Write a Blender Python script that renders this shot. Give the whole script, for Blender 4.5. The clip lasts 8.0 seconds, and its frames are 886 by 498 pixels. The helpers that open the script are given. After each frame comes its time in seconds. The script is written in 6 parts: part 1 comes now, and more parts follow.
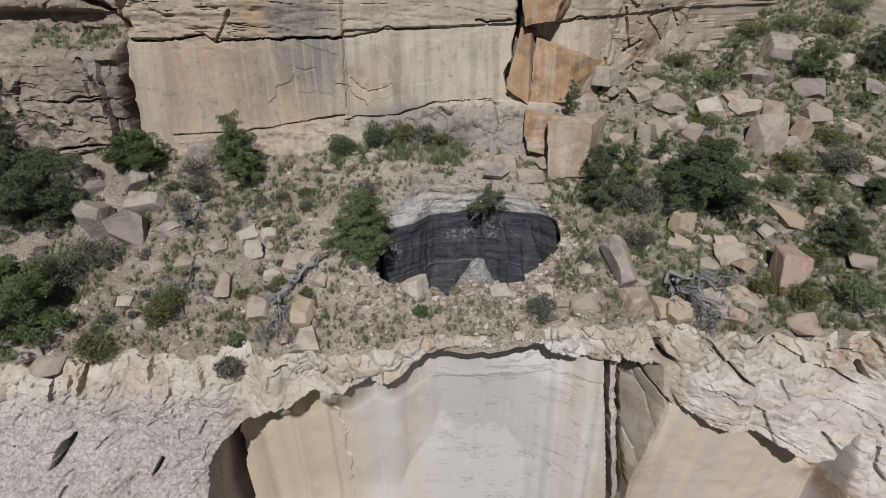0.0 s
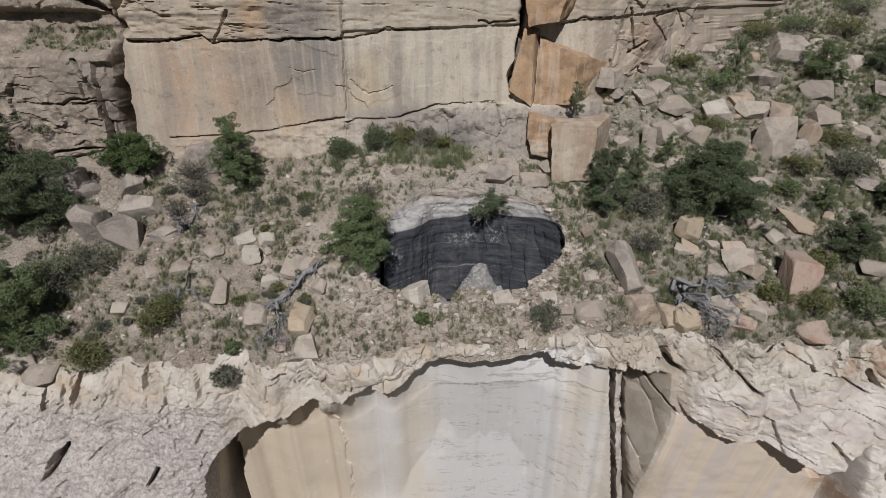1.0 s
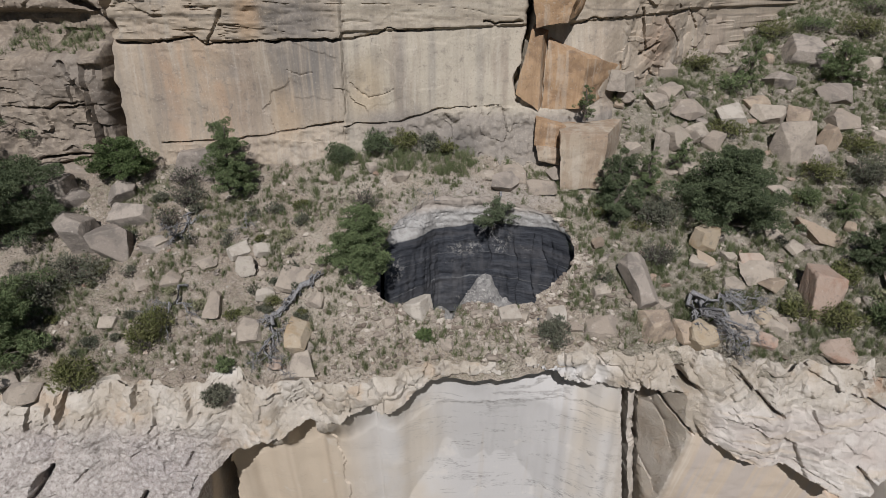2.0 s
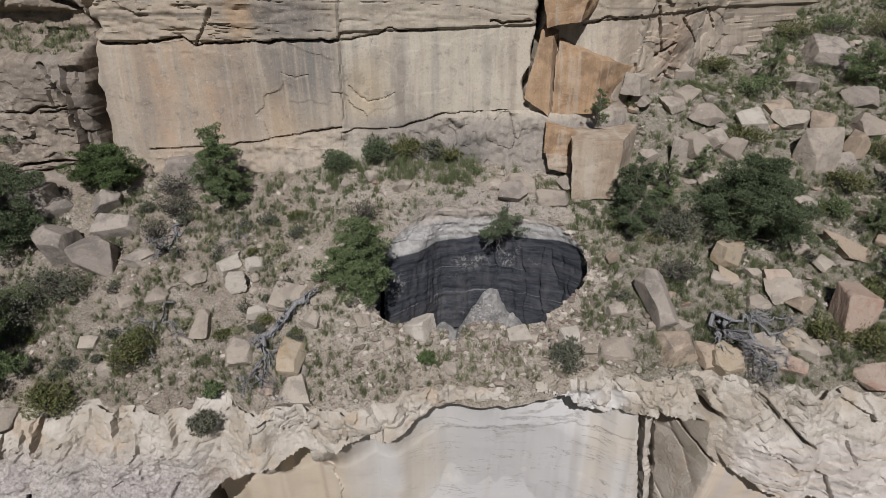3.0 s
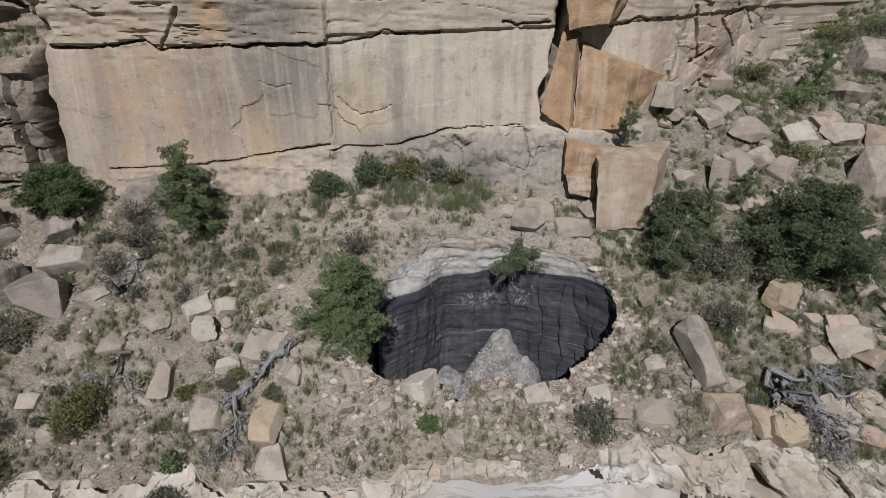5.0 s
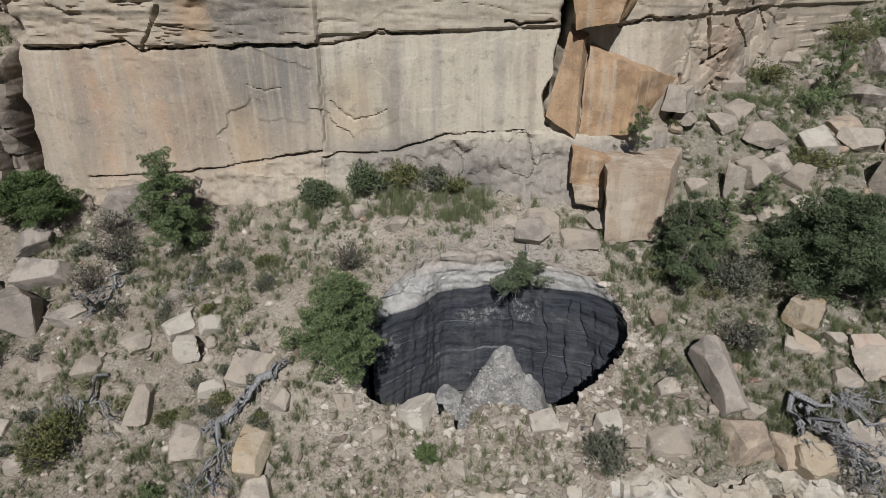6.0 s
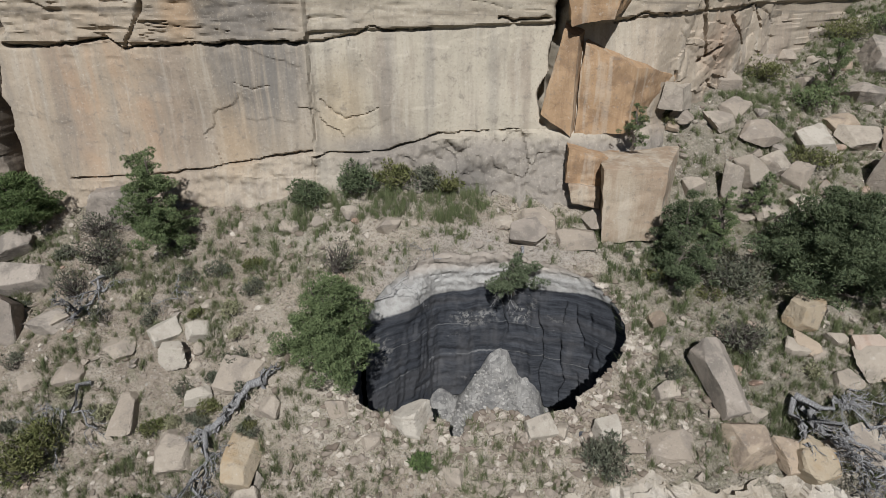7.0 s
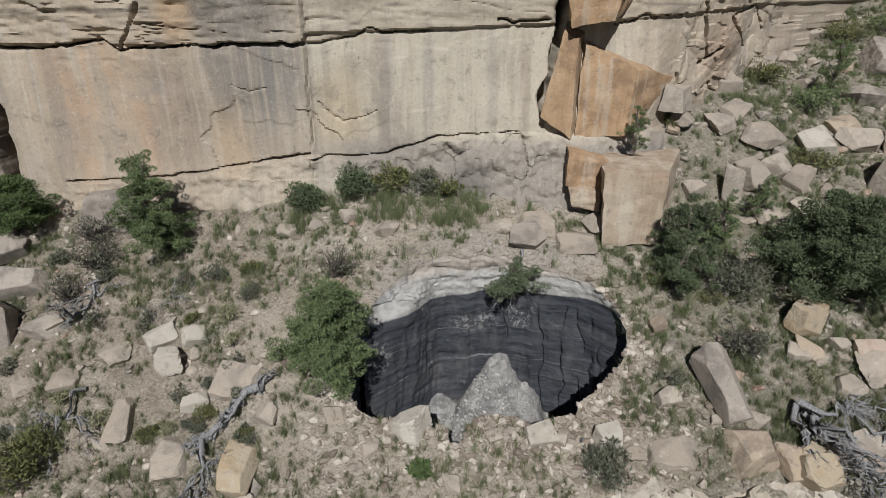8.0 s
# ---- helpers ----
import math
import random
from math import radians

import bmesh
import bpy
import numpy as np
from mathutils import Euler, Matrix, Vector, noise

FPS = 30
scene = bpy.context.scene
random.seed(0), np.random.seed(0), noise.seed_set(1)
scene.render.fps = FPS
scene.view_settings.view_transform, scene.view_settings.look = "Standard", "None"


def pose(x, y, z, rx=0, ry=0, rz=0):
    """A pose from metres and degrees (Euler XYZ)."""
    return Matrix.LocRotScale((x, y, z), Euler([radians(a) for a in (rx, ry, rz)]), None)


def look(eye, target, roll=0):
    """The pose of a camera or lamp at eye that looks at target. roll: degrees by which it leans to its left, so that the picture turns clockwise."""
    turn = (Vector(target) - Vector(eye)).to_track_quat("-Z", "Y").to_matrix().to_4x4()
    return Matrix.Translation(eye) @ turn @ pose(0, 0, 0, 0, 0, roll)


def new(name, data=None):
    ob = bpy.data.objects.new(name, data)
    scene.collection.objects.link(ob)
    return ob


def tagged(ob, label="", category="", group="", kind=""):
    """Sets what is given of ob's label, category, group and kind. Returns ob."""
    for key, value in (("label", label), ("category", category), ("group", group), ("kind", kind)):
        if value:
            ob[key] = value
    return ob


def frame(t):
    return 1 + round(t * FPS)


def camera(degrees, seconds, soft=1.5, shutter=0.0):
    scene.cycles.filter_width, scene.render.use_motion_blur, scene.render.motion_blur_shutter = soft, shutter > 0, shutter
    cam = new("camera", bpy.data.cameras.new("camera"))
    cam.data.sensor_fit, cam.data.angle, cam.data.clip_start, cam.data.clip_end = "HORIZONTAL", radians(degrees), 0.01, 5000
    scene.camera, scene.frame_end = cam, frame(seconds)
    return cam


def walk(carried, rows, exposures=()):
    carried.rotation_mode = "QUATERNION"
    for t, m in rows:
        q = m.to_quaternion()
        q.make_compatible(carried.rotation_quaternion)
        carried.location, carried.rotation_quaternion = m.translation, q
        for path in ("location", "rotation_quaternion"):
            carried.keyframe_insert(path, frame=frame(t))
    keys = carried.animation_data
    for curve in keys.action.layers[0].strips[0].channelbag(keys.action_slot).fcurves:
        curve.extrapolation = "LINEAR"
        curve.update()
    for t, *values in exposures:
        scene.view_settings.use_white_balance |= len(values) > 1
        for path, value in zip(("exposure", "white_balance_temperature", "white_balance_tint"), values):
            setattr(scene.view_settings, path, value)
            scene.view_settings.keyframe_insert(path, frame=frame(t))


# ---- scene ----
cam = camera(75.9, 8.0, soft=0.5)
METRES, EYE, TILT, LEAN, TURN = 15.0, 21.0, -25.0, 0.0, 0.0
ROWS = [
    (0.0, 0.0, 0.0, 0.0, 0.0, 0.0, -0.0),
    (0.5, -0.0042, 0.0191, 0.009, -0.01, 0.01, -0.03),
    (1.0, -0.0078, 0.0593, 0.026, 0.01, 0.02, -0.05),
    (1.5, -0.0137, 0.1178, 0.0505, 0.04, 0.02, -0.07),
    (3.0, -0.0305, 0.3552, 0.1501, 0.27, -0.08, -0.21),
    (3.5, -0.0353, 0.45, 0.1837, 0.31, -0.05, -0.22),
    (4.0, -0.0393, 0.5431, 0.2227, 0.29, -0.06, -0.24),
    (4.5, -0.0436, 0.6327, 0.2614, 0.34, -0.03, -0.29),
    (5.0, -0.0479, 0.7229, 0.2967, 0.3, 0.01, -0.28),
    (6.5, -0.0532, 0.8926, 0.3499, -0.2, 0.17, -0.1),
    (7.0, -0.0557, 0.9068, 0.3489, -0.63, 0.16, 0.09),
    (7.5, -0.0561, 0.9166, 0.354, -0.7, 0.17, 0.09),
    (8.0, -0.0566, 0.9263, 0.3615, -0.76, 0.19, 0.12),
]
walk(cam, [(t, pose(0, 0, EYE, TILT, LEAN, TURN) @ pose(METRES * x, METRES * y, METRES * z, 90 + pitch, roll, yaw)) for t, x, y, z, yaw, pitch, roll in ROWS],
     exposures=[(0.0, -0.10, 6400, 11), (3.5, -0.10, 6380, 12), (5.0, -0.06, 6350, 12), (6.5, 0.06, 6350, 8), (8.0, 0.06, 6380, 8)])

# ---- sky, sun, exposure ----
SUN = Vector((-0.06, -1.0, 0.94)).normalized()
world = bpy.data.worlds.new("sky")
scene.world = world
world.use_nodes = True
sky = world.node_tree.nodes.new("ShaderNodeTexSky")
sky.sky_type, sky.sun_disc = "NISHITA", False
sky.sun_elevation = math.asin(SUN.z)
sky.sun_rotation = math.atan2(SUN.x, SUN.y)
sky.altitude = 1900
world.node_tree.links.new(sky.outputs[0], world.node_tree.nodes["Background"].inputs[0])
world.node_tree.nodes["Background"].inputs[1].default_value = 0.025
sun = new("sun", bpy.data.lights.new("sun", "SUN"))
sun.data.energy, sun.data.angle, sun.data.color = 4.5, radians(0.53), (1.0, 0.986, 0.982)
sun.matrix_world = look(SUN * 100, (0, 0, 0))
# ---- the shape of the land, as functions ----
def lattice(ix, iy, iz):
    h = (ix * 374761393 + iy * 668265263 + iz * 1440662683) & 0xFFFFFFFF
    h = ((h ^ (h >> 13)) * 1274126177) & 0xFFFFFFFF
    h = ((h ^ (h >> 16)) * 2246822519) & 0xFFFFFFFF
    return ((h ^ (h >> 13)) & 0xFFFF) / 32767.5 - 1.0


def vnoise(x, y, z=0.0):
    """Smooth noise in -1..1 on numpy arrays."""
    x, y, z = np.broadcast_arrays(np.asarray(x, float), np.asarray(y, float), np.asarray(z, float))
    ix, iy, iz = (np.floor(a).astype(np.int64) for a in (x, y, z))
    fx, fy, fz = x - ix, y - iy, z - iz
    fx, fy, fz = (f * f * f * (f * (f * 6 - 15) + 10) for f in (fx, fy, fz))
    out = 0.0
    for a in (0, 1):
        for b in (0, 1):
            for c in (0, 1):
                w = (fx if a else 1 - fx) * (fy if b else 1 - fy) * (fz if c else 1 - fz)
                out = out + w * lattice(ix + a, iy + b, iz + c)
    return out


def fbm(x, y, z=0.0, octaves=4, gain=0.5):
    total, amp, f = 0.0, 1.0, 1.0
    for k in range(octaves):
        total = total + amp * vnoise(np.asarray(x) * f + 17.3 * k, np.asarray(y) * f - 9.1 * k, np.asarray(z) * f + 4.7 * k)
        amp, f = amp * gain, f * 2.03
    return total


def cells(x, y, seed=0):
    """Distance to the nearest and second nearest jittered cell point, and a random value of the nearest cell."""
    x, y = np.broadcast_arrays(np.asarray(x, float), np.asarray(y, float))
    ix, iy = np.floor(x).astype(np.int64), np.floor(y).astype(np.int64)
    d1, d2, val = np.full(x.shape, 9.0), np.full(x.shape, 9.0), np.zeros(x.shape)
    for a in (-1, 0, 1):
        for b in (-1, 0, 1):
            cx, cy = ix + a, iy + b
            px = cx + 0.5 + 0.42 * lattice(cx, cy, np.int64(seed + 11))
            py = cy + 0.5 + 0.42 * lattice(cx, cy, np.int64(seed + 23))
            d = np.hypot(x - px, y - py)
            near = d < d1
            d2 = np.where(near, d1, np.minimum(d2, d))
            val = np.where(near, lattice(cx, cy, np.int64(seed + 37)), val)
            d1 = np.where(near, d, d1)
    return d1, d2, val


def facets(x, y, seed=0, tilt=0.8):
    """Broken rock without gaps: tilted, slightly bulging facets about one unit wide that meet in creases; also the distance to the creases."""
    x, y = np.broadcast_arrays(np.asarray(x, float), np.asarray(y, float))
    ix, iy = np.floor(x).astype(np.int64), np.floor(y).astype(np.int64)
    v1, v2 = np.full(x.shape, 9.0), np.full(x.shape, 9.0)
    for a in (-1, 0, 1):
        for b in (-1, 0, 1):
            cx, cy = ix + a, iy + b
            dx = x - cx - 0.5 - 0.42 * lattice(cx, cy, np.int64(seed + 11))
            dy = y - cy - 0.5 - 0.42 * lattice(cx, cy, np.int64(seed + 23))
            v = 0.22 * lattice(cx, cy, np.int64(seed + 37)) + tilt * (dx * lattice(cx, cy, np.int64(seed + 41)) + dy * lattice(cx, cy, np.int64(seed + 43))) + 0.85 * (dx * dx + dy * dy)
            v2 = np.minimum(v2, np.maximum(v, v1))
            v1 = np.minimum(v1, v)
    return v1 * 0.85, (v2 - v1) * 0.5


def plates(x, y, seed=0, tilt=0.8):
    """Broken rock with open steps: each facet about one unit wide has its own height and tilt."""
    x, y = np.broadcast_arrays(np.asarray(x, float), np.asarray(y, float))
    ix, iy = np.floor(x).astype(np.int64), np.floor(y).astype(np.int64)
    best, val = np.full(x.shape, 9.0), np.zeros(x.shape)
    for a in (-1, 0, 1):
        for b in (-1, 0, 1):
            cx, cy = ix + a, iy + b
            dx = x - cx - 0.5 - 0.42 * lattice(cx, cy, np.int64(seed + 11))
            dy = y - cy - 0.5 - 0.42 * lattice(cx, cy, np.int64(seed + 23))
            d = np.abs(dx) + np.abs(dy) + 0.5 * np.maximum(np.abs(dx), np.abs(dy))
            near = d < best
            val = np.where(near, 0.5 * lattice(cx, cy, np.int64(seed + 37)) + tilt * (dx * lattice(cx, cy, np.int64(seed + 41)) + dy * lattice(cx, cy, np.int64(seed + 43))), val)
            best = np.where(near, d, best)
    return val


def ramp(v, lo, hi):
    v = np.clip((np.asarray(v, float) - lo) / (hi - lo), 0, 1)
    return v * v * (3 - 2 * v)


def line_dist(x, z, pts):
    """Distance from (x, z) to a broken line."""
    best = np.full(np.broadcast(x, z).shape, 99.0)
    for (ax, az), (bx, bz) in zip(pts[:-1], pts[1:]):
        ux, uz = bx - ax, bz - az
        k = np.clip(((x - ax) * ux + (z - az) * uz) / (ux * ux + uz * uz), 0, 1)
        best = np.minimum(best, np.hypot(x - ax - k * ux, z - az - k * uz))
    return best


# the grassy ledge between the two cliffs: heights along y for some stations in x
SLOPE_Y = [20, 31, 33, 35, 37, 39, 41, 43, 46, 50, 55, 62, 75, 120]
SLOPE_X = [-60, -28, -15, -5, 9, 13, 18, 30, 70]
SLOPE_Z = [
    [-9, -3.6, -2.4, -1.2, 0.2, 1.6, 3.0, 4.4, 7.0, 9, 9, 9, 9, 9],
    [-9, -3.4, -2.2, -0.9, 0.5, 1.9, 3.3, 4.7, 7.2, 9, 9, 9, 9, 9],
    [-9, -2.6, -1.3, 0.1, 1.6, 3.1, 4.5, 5.9, 7.8, 9, 9, 9, 9, 9],
    [-9, -1.9, -0.4, 1.0, 2.5, 3.9, 5.4, 6.8, 8.9, 10, 10, 10, 10, 10],
    [-9, -1.9, -0.4, 1.0, 2.5, 3.9, 5.3, 6.6, 8.2, 10, 12, 15, 21, 40],
    [-9, -1.5, 0.0, 1.4, 2.7, 3.9, 5.0, 6.1, 8.2, 12.4, 15.0, 17.2, 22.0, 40],
    [-9, -0.9, 0.4, 1.6, 2.8, 3.9, 5.1, 6.2, 8.4, 11.8, 14.4, 16.6, 21.8, 40],
    [-9, -0.5, 0.6, 1.6, 2.6, 3.7, 4.8, 5.9, 7.4, 9.5, 12.0, 15.3, 21.5, 40],
    [-9, -0.5, 0.6, 1.6, 2.6, 3.7, 4.8, 5.9, 7.4, 9.5, 12.0, 15.3, 21.5, 40],
]


def slope_z(x, y):
    """Height of the ledge, without its small bumps."""
    x, y = np.broadcast_arrays(np.asarray(x, float), np.asarray(y, float))
    rows = np.array([np.interp(y.ravel(), SLOPE_Y, r) for r in SLOPE_Z])
    k = np.clip(np.interp(x.ravel(), SLOPE_X, np.arange(len(SLOPE_X))), 0, len(SLOPE_X) - 1.001)
    i = k.astype(int)
    f = k - i
    f = f * f * (3 - 2 * f)
    at = np.arange(x.size)
    return (rows[i, at] * (1 - f) + rows[i + 1, at] * f).reshape(x.shape)


def ledge_z(x, y):
    """Height of the ledge with bumps."""
    return slope_z(x, y) + 0.22 * fbm(x * 0.35, y * 0.35, 3.1, 3) + 0.07 * fbm(x * 1.6, y * 1.6, 8.2, 3)


def lip_y(x):
    """Where the ledge breaks off into the lower cliff."""
    x = np.asarray(x, float)
    return np.interp(x, [-60, -30, -24, -15, -7, 0, 8, 12, 16, 20, 30, 60], [30.5, 32.0, 32.4, 32.5, 31.7, 32.4, 33.0, 33.0, 33.2, 32.0, 32.0, 31]) + 0.35 * fbm(x * 0.5, 2.2, 0, 3)


# the mouth of the sinkhole, in plan
HOLE_C = (1.8, 39.3)
HOLE = [(-4.4, 40.0), (-4.9, 38.2), (-5.0, 36.5), (-3.3, 35.9), (-1.1, 35.85), (2.0, 36.0), (5.3, 36.05), (7.2, 37.1), (8.7, 38.4), (8.7, 39.9), (7.8, 41.1), (4.8, 42.3), (0.9, 42.65), (-2.6, 41.7)]


def hole_radius(angle, ragged=1.0):
    """Distance from the sinkhole's middle to its rim, by the angle in plan."""
    a = np.array([math_atan2(y - HOLE_C[1], x - HOLE_C[0]) for x, y in HOLE])
    r = np.array([((x - HOLE_C[0]) ** 2 + (y - HOLE_C[1]) ** 2) ** 0.5 for x, y in HOLE])
    o = np.argsort(a)
    a, r = a[o], r[o]
    a = np.concatenate([a - 2 * np.pi, a, a + 2 * np.pi])
    r = np.concatenate([r, r, r])
    angle = np.asarray(angle, float)
    base = np.interp(angle, a, r)
    soft = (np.interp(angle - 0.1, a, r) + np.interp(angle + 0.1, a, r) + 2 * base) / 4
    for at, wide, more in ((-1.95, 0.11, 0.95), (-2.2, 0.06, 0.55), (-1.12, 0.10, 0.22), (-0.72, 0.07, 0.25), (-2.62, 0.10, 0.2)):
        soft = soft + more * np.exp(-((angle - at) / wide) ** 2)
    return soft + ragged * 0.16 * vnoise(np.cos(angle) * 7, np.sin(angle) * 7, 1.5) + ragged * 0.08 * vnoise(np.cos(angle) * 22, np.sin(angle) * 22, 4.5)


def math_atan2(y, x):
    return float(np.arctan2(y, x))


def hole_in(x, y):
    """Metres from the sinkhole's rim, positive inside."""
    dx, dy = x - HOLE_C[0], y - HOLE_C[1]
    return hole_radius(np.arctan2(dy, dx)) - np.hypot(dx, dy)


# ---- upper cliff ----
JOINT_1 = [(-25.0, 22), (-25.0, 19.9), (-25.6, 15.8), (-26.1, 6.0)]
JOINT_2 = [(-7.6, 24), (-7.7, 19.9), (-7.9, 15.4), (-8.1, 8.0)]
CRACK_A = [(-25.2, 17.2), (-23.3, 16.8), (-21.5, 17.0), (-18.9, 17.35), (-18.0, 16.85), (-15.0, 17.05), (-8.0, 17.25)]
CRACK_A2 = [(-17.9, 16.9), (-17.2, 17.9), (-16.5, 19.2)]
CRACK_B = [(-7.7, 17.2), (-6.4, 17.35), (-5.2, 17.6), (-4.5, 18.0), (-3.2, 17.8), (-1.1, 17.95)]
CRACK_C = [(2.6, 18.4), (3.4, 18.25), (5.5, 18.45)]
CRACK_D = [(-22.6, 9.45), (-18.2, 9.75), (-15.3, 9.95), (-12.0, 10.55), (-8.2, 11.15)]
CRACK_E = [(-8.0, 10.9), (-6.8, 10.95), (-3.9, 11.1), (-2.0, 11.7), (-0.6, 12.15), (4.2, 12.4)]
CRACK_F = [(-7.4, 14.1), (-6.7, 13.2), (-6.2, 13.0), (-4.8, 13.25), (-4.2, 13.6)]
CRACK_G = [(-12.2, 15.2), (-11.2, 14.7), (-10.2, 14.9)]
GAP_P = [(6.3, 24.0), (6.3, 19.5), (6.0, 17.0), (5.4, 13.9), (5.3, 12.8)]
CRACK_H = [(-28.6, 15.7), (-27.7, 13.5), (-27.2, 11.0), (-27.0, 8.0)]
CRACK_I = [(-33.5, 12.6), (-30.2, 12.3), (-29.4, 12.8), (-27.6, 12.7)]
CRACK_J = [(-33.5, 8.1), (-30.5, 8.0), (-28.0, 8.6), (-27.0, 9.2)]


EAST_CRACKS = (
    ([(13.6, 15.3), (14.1, 11.7)], 0.07, 0.5), ([(15.2, 19.3), (16.0, 16.1)], 0.08, 0.6), ([(15.6, 15.8), (16.4, 16.1), (17.3, 16.6)], 0.09, 0.7),
    ([(16.0, 14.2), (16.8, 14.5), (17.9, 13.7), (18.5, 12.4)], 0.08, 0.6), ([(17.7, 18.3), (20.0, 16.3), (19.7, 14.2)], 0.07, 0.5),
    ([(9.1, 18.1), (10.9, 18.6), (13.5, 18.7)], 0.06, 0.4), ([(18.0, 18.5), (21.1, 19.0), (22.2, 17.3)], 0.07, 0.5),
    ([(-29.2, 12.4), (-27.6, 12.55)], 0.07, 0.7), ([(-28.5, 19.9), (-26.0, 19.0), (-24.6, 17.9)], 0.30, 1.6), ([(-31.9, 8.5), (-27.8, 8.9)], 0.10, 0.8),
)


def upper_y(x, z):
    """The upper cliff's face: its place along y, by x and height."""
    y = np.interp(x, [-90, -45, -32, -26.0, -25.5, -8.0, -7.7, 0, 5.5, 8, 12, 18, 24, 40, 90], [42, 45, 46.2, 46.3, 47.4, 47.1, 47.4, 47.5, 47.9, 47.6, 48.7, 53.0, 58.5, 71, 97])
    y = y + 0.06 * (z - 10) + 0.3 * fbm(x * 0.12, z * 0.16, 5.0, 3)
    left = ramp(x, -25.3, -25.7)
    # the layered courses over the long crack stand proud of the smooth panels beneath
    top = np.interp(x, [-60, -25, -8, -7.8, 6, 20, 60], [16.0, 17.1, 17.15, 17.7, 18.2, 19.0, 19.0])
    above = ramp(z, top - 0.05, top + 0.1)
    coarse = np.interp(x, [-25, -16, -8, 5], [1.0, 0.7, 0.35, 0.2])
    beds = 0.8 * vnoise(x * 0.22, z * 1.3, 7.7) + 0.5 * vnoise(x * 0.7, z * 3.1, 2.2) + 2.2 * np.maximum(0, vnoise(x * 0.65 + 0.3 * z, z * 2.4, 41) - 0.35) + 0.25 * fbm(x * 2.2, z * 3.6, 1.2, 3)
    cb, ce = facets(x * 0.30 + 0.3 * vnoise(x * 0.5, z, 15), z * 1.5 + 0.05 * x + 0.2 * vnoise(x * 0.4, 1, 16), 55, 1.1)
    cs, cse = facets(x * 0.9 + 0.3 * vnoise(x, z * 2, 17), z * 3.4, 56, 0.6)
    holes = np.maximum(0, vnoise(x * 0.7, z * 3.2, 57) - 0.46) + 0.6 * np.maximum(0, vnoise(x * 1.5, z * 4.5, 58) - 0.5)
    y = y + (1 - left) * above * (-0.30 + 0.12 * coarse * beds + coarse * (0.34 * cb + 0.16 * cs + 0.5 * holes + 0.32 * np.exp(-(np.abs(fbm(x * 0.10, z * 0.95 + 0.03 * x, 88, 4)) / 0.045) ** 2) * (vnoise(x * 0.3, z * 0.8, 89) > -0.15)))
    # a band of pits under the crack, and faint sheets of rock all over
    y = y + (1 - left) * 0.25 * coarse * ramp(z, top - 1.3, top - 0.3) * (1 - above) * np.maximum(0, vnoise(x * 0.8, z * 3.2, 9.9) - 0.25)
    d1, d2, val = cells(x * 0.33 + 0.25 * fbm(x * 0.7, z * 0.7, 1, 2), z * 0.3, 5)
    y = y + 0.06 * val + 0.02 * fbm(x * 1.5, z * 0.8, 3, 4) + 0.008 * fbm(x * 7, z * 7, 3, 3)
    # the foot stands forward under the ledge cracks
    foot = np.interp(x, [-60, -26, -22.6, -15.3, -12, -8.2, -6.8, -3.9, -0.6, 4.2, 8, 60], [4, 6, 9.4, 9.9, 10.5, 11.1, 10.9, 11.0, 12.1, 12.35, 12.3, 12])
    low = ramp(z, foot + 0.04, foot - 0.12)
    y = y - low * (0.15 + np.interp(x, [-24, -8, -6, 5], [0.16, 0.16, 0.34, 0.4]) * np.clip(foot - z, 0, 5)) + low * (0.14 * fbm(x * 1.1, z * 1.4, 6, 4) + 0.12 * vnoise(x * 0.5, z * 1.1, 8) + ramp(x, -8, -5) * ramp(x, 9, 6) * (0.12 * cells(x * 0.8 + 0.3 * vnoise(x, z, 63), z * 0.7 + 0.2 * x, 61)[2] + 0.16 * fbm(x * 2.0, z * 1.2, 62, 4)))
    # the crag at the western end: two blocks, and a grassy step above them
    step = ramp(z, 15.6, 17.6)
    row = np.floor((z + 0.5 * vnoise(x * 0.3, 1, 5)) / 2.9)
    col = np.floor((x + 0.9 * row + 0.3 * vnoise(z * 0.4, 2, 6)) / 2.3)
    block = lattice(col.astype(np.int64), row.astype(np.int64), np.int64(3))
    y = y + left * (step * 3.0 - 1.2 * ramp(z, 18.9, 19.3) + 0.10 * block * ramp(z, 14.5, 16) + 0.34 * plates(x * 0.36 + 0.1 * z, z * 0.36, 83, 0.8) + 0.14 * plates(x * 1.0, z * 1.5, 86, 0.9) + 0.10 * facets(x * 1.7, z * 1.9, 87, 1.3)[0] + 0.07 * fbm(x * 1.2, z * 1.8, 4, 4) + step * 0.2 * vnoise(x * 0.3, z * 2.2, 84) + 0.15 * np.maximum(0, vnoise(x * 0.8, z * 2.0, 85) - 0.3))
    slab = ramp(x, -27.3, -27.2) * ramp(x, -25.6, -25.8) * ramp(z, 15.6, 15.4)
    y = y + left * slab * (0.5 + 0.25 * (z < 12.6))
    # the broken rock east of the pillar
    east = ramp(x, 8.5, 11.5)
    calm = ramp(x, 14.0, 13.2)
    ef, ee = facets(x * 0.34 + 0.06 * z, z * 0.28 + 0.15 * fbm(x * 0.4, z * 0.4, 2, 2), 3, 1.2)
    eg, eh = facets(x * 1.0, z * 0.9 + 0.1 * x, 4, 1.3)
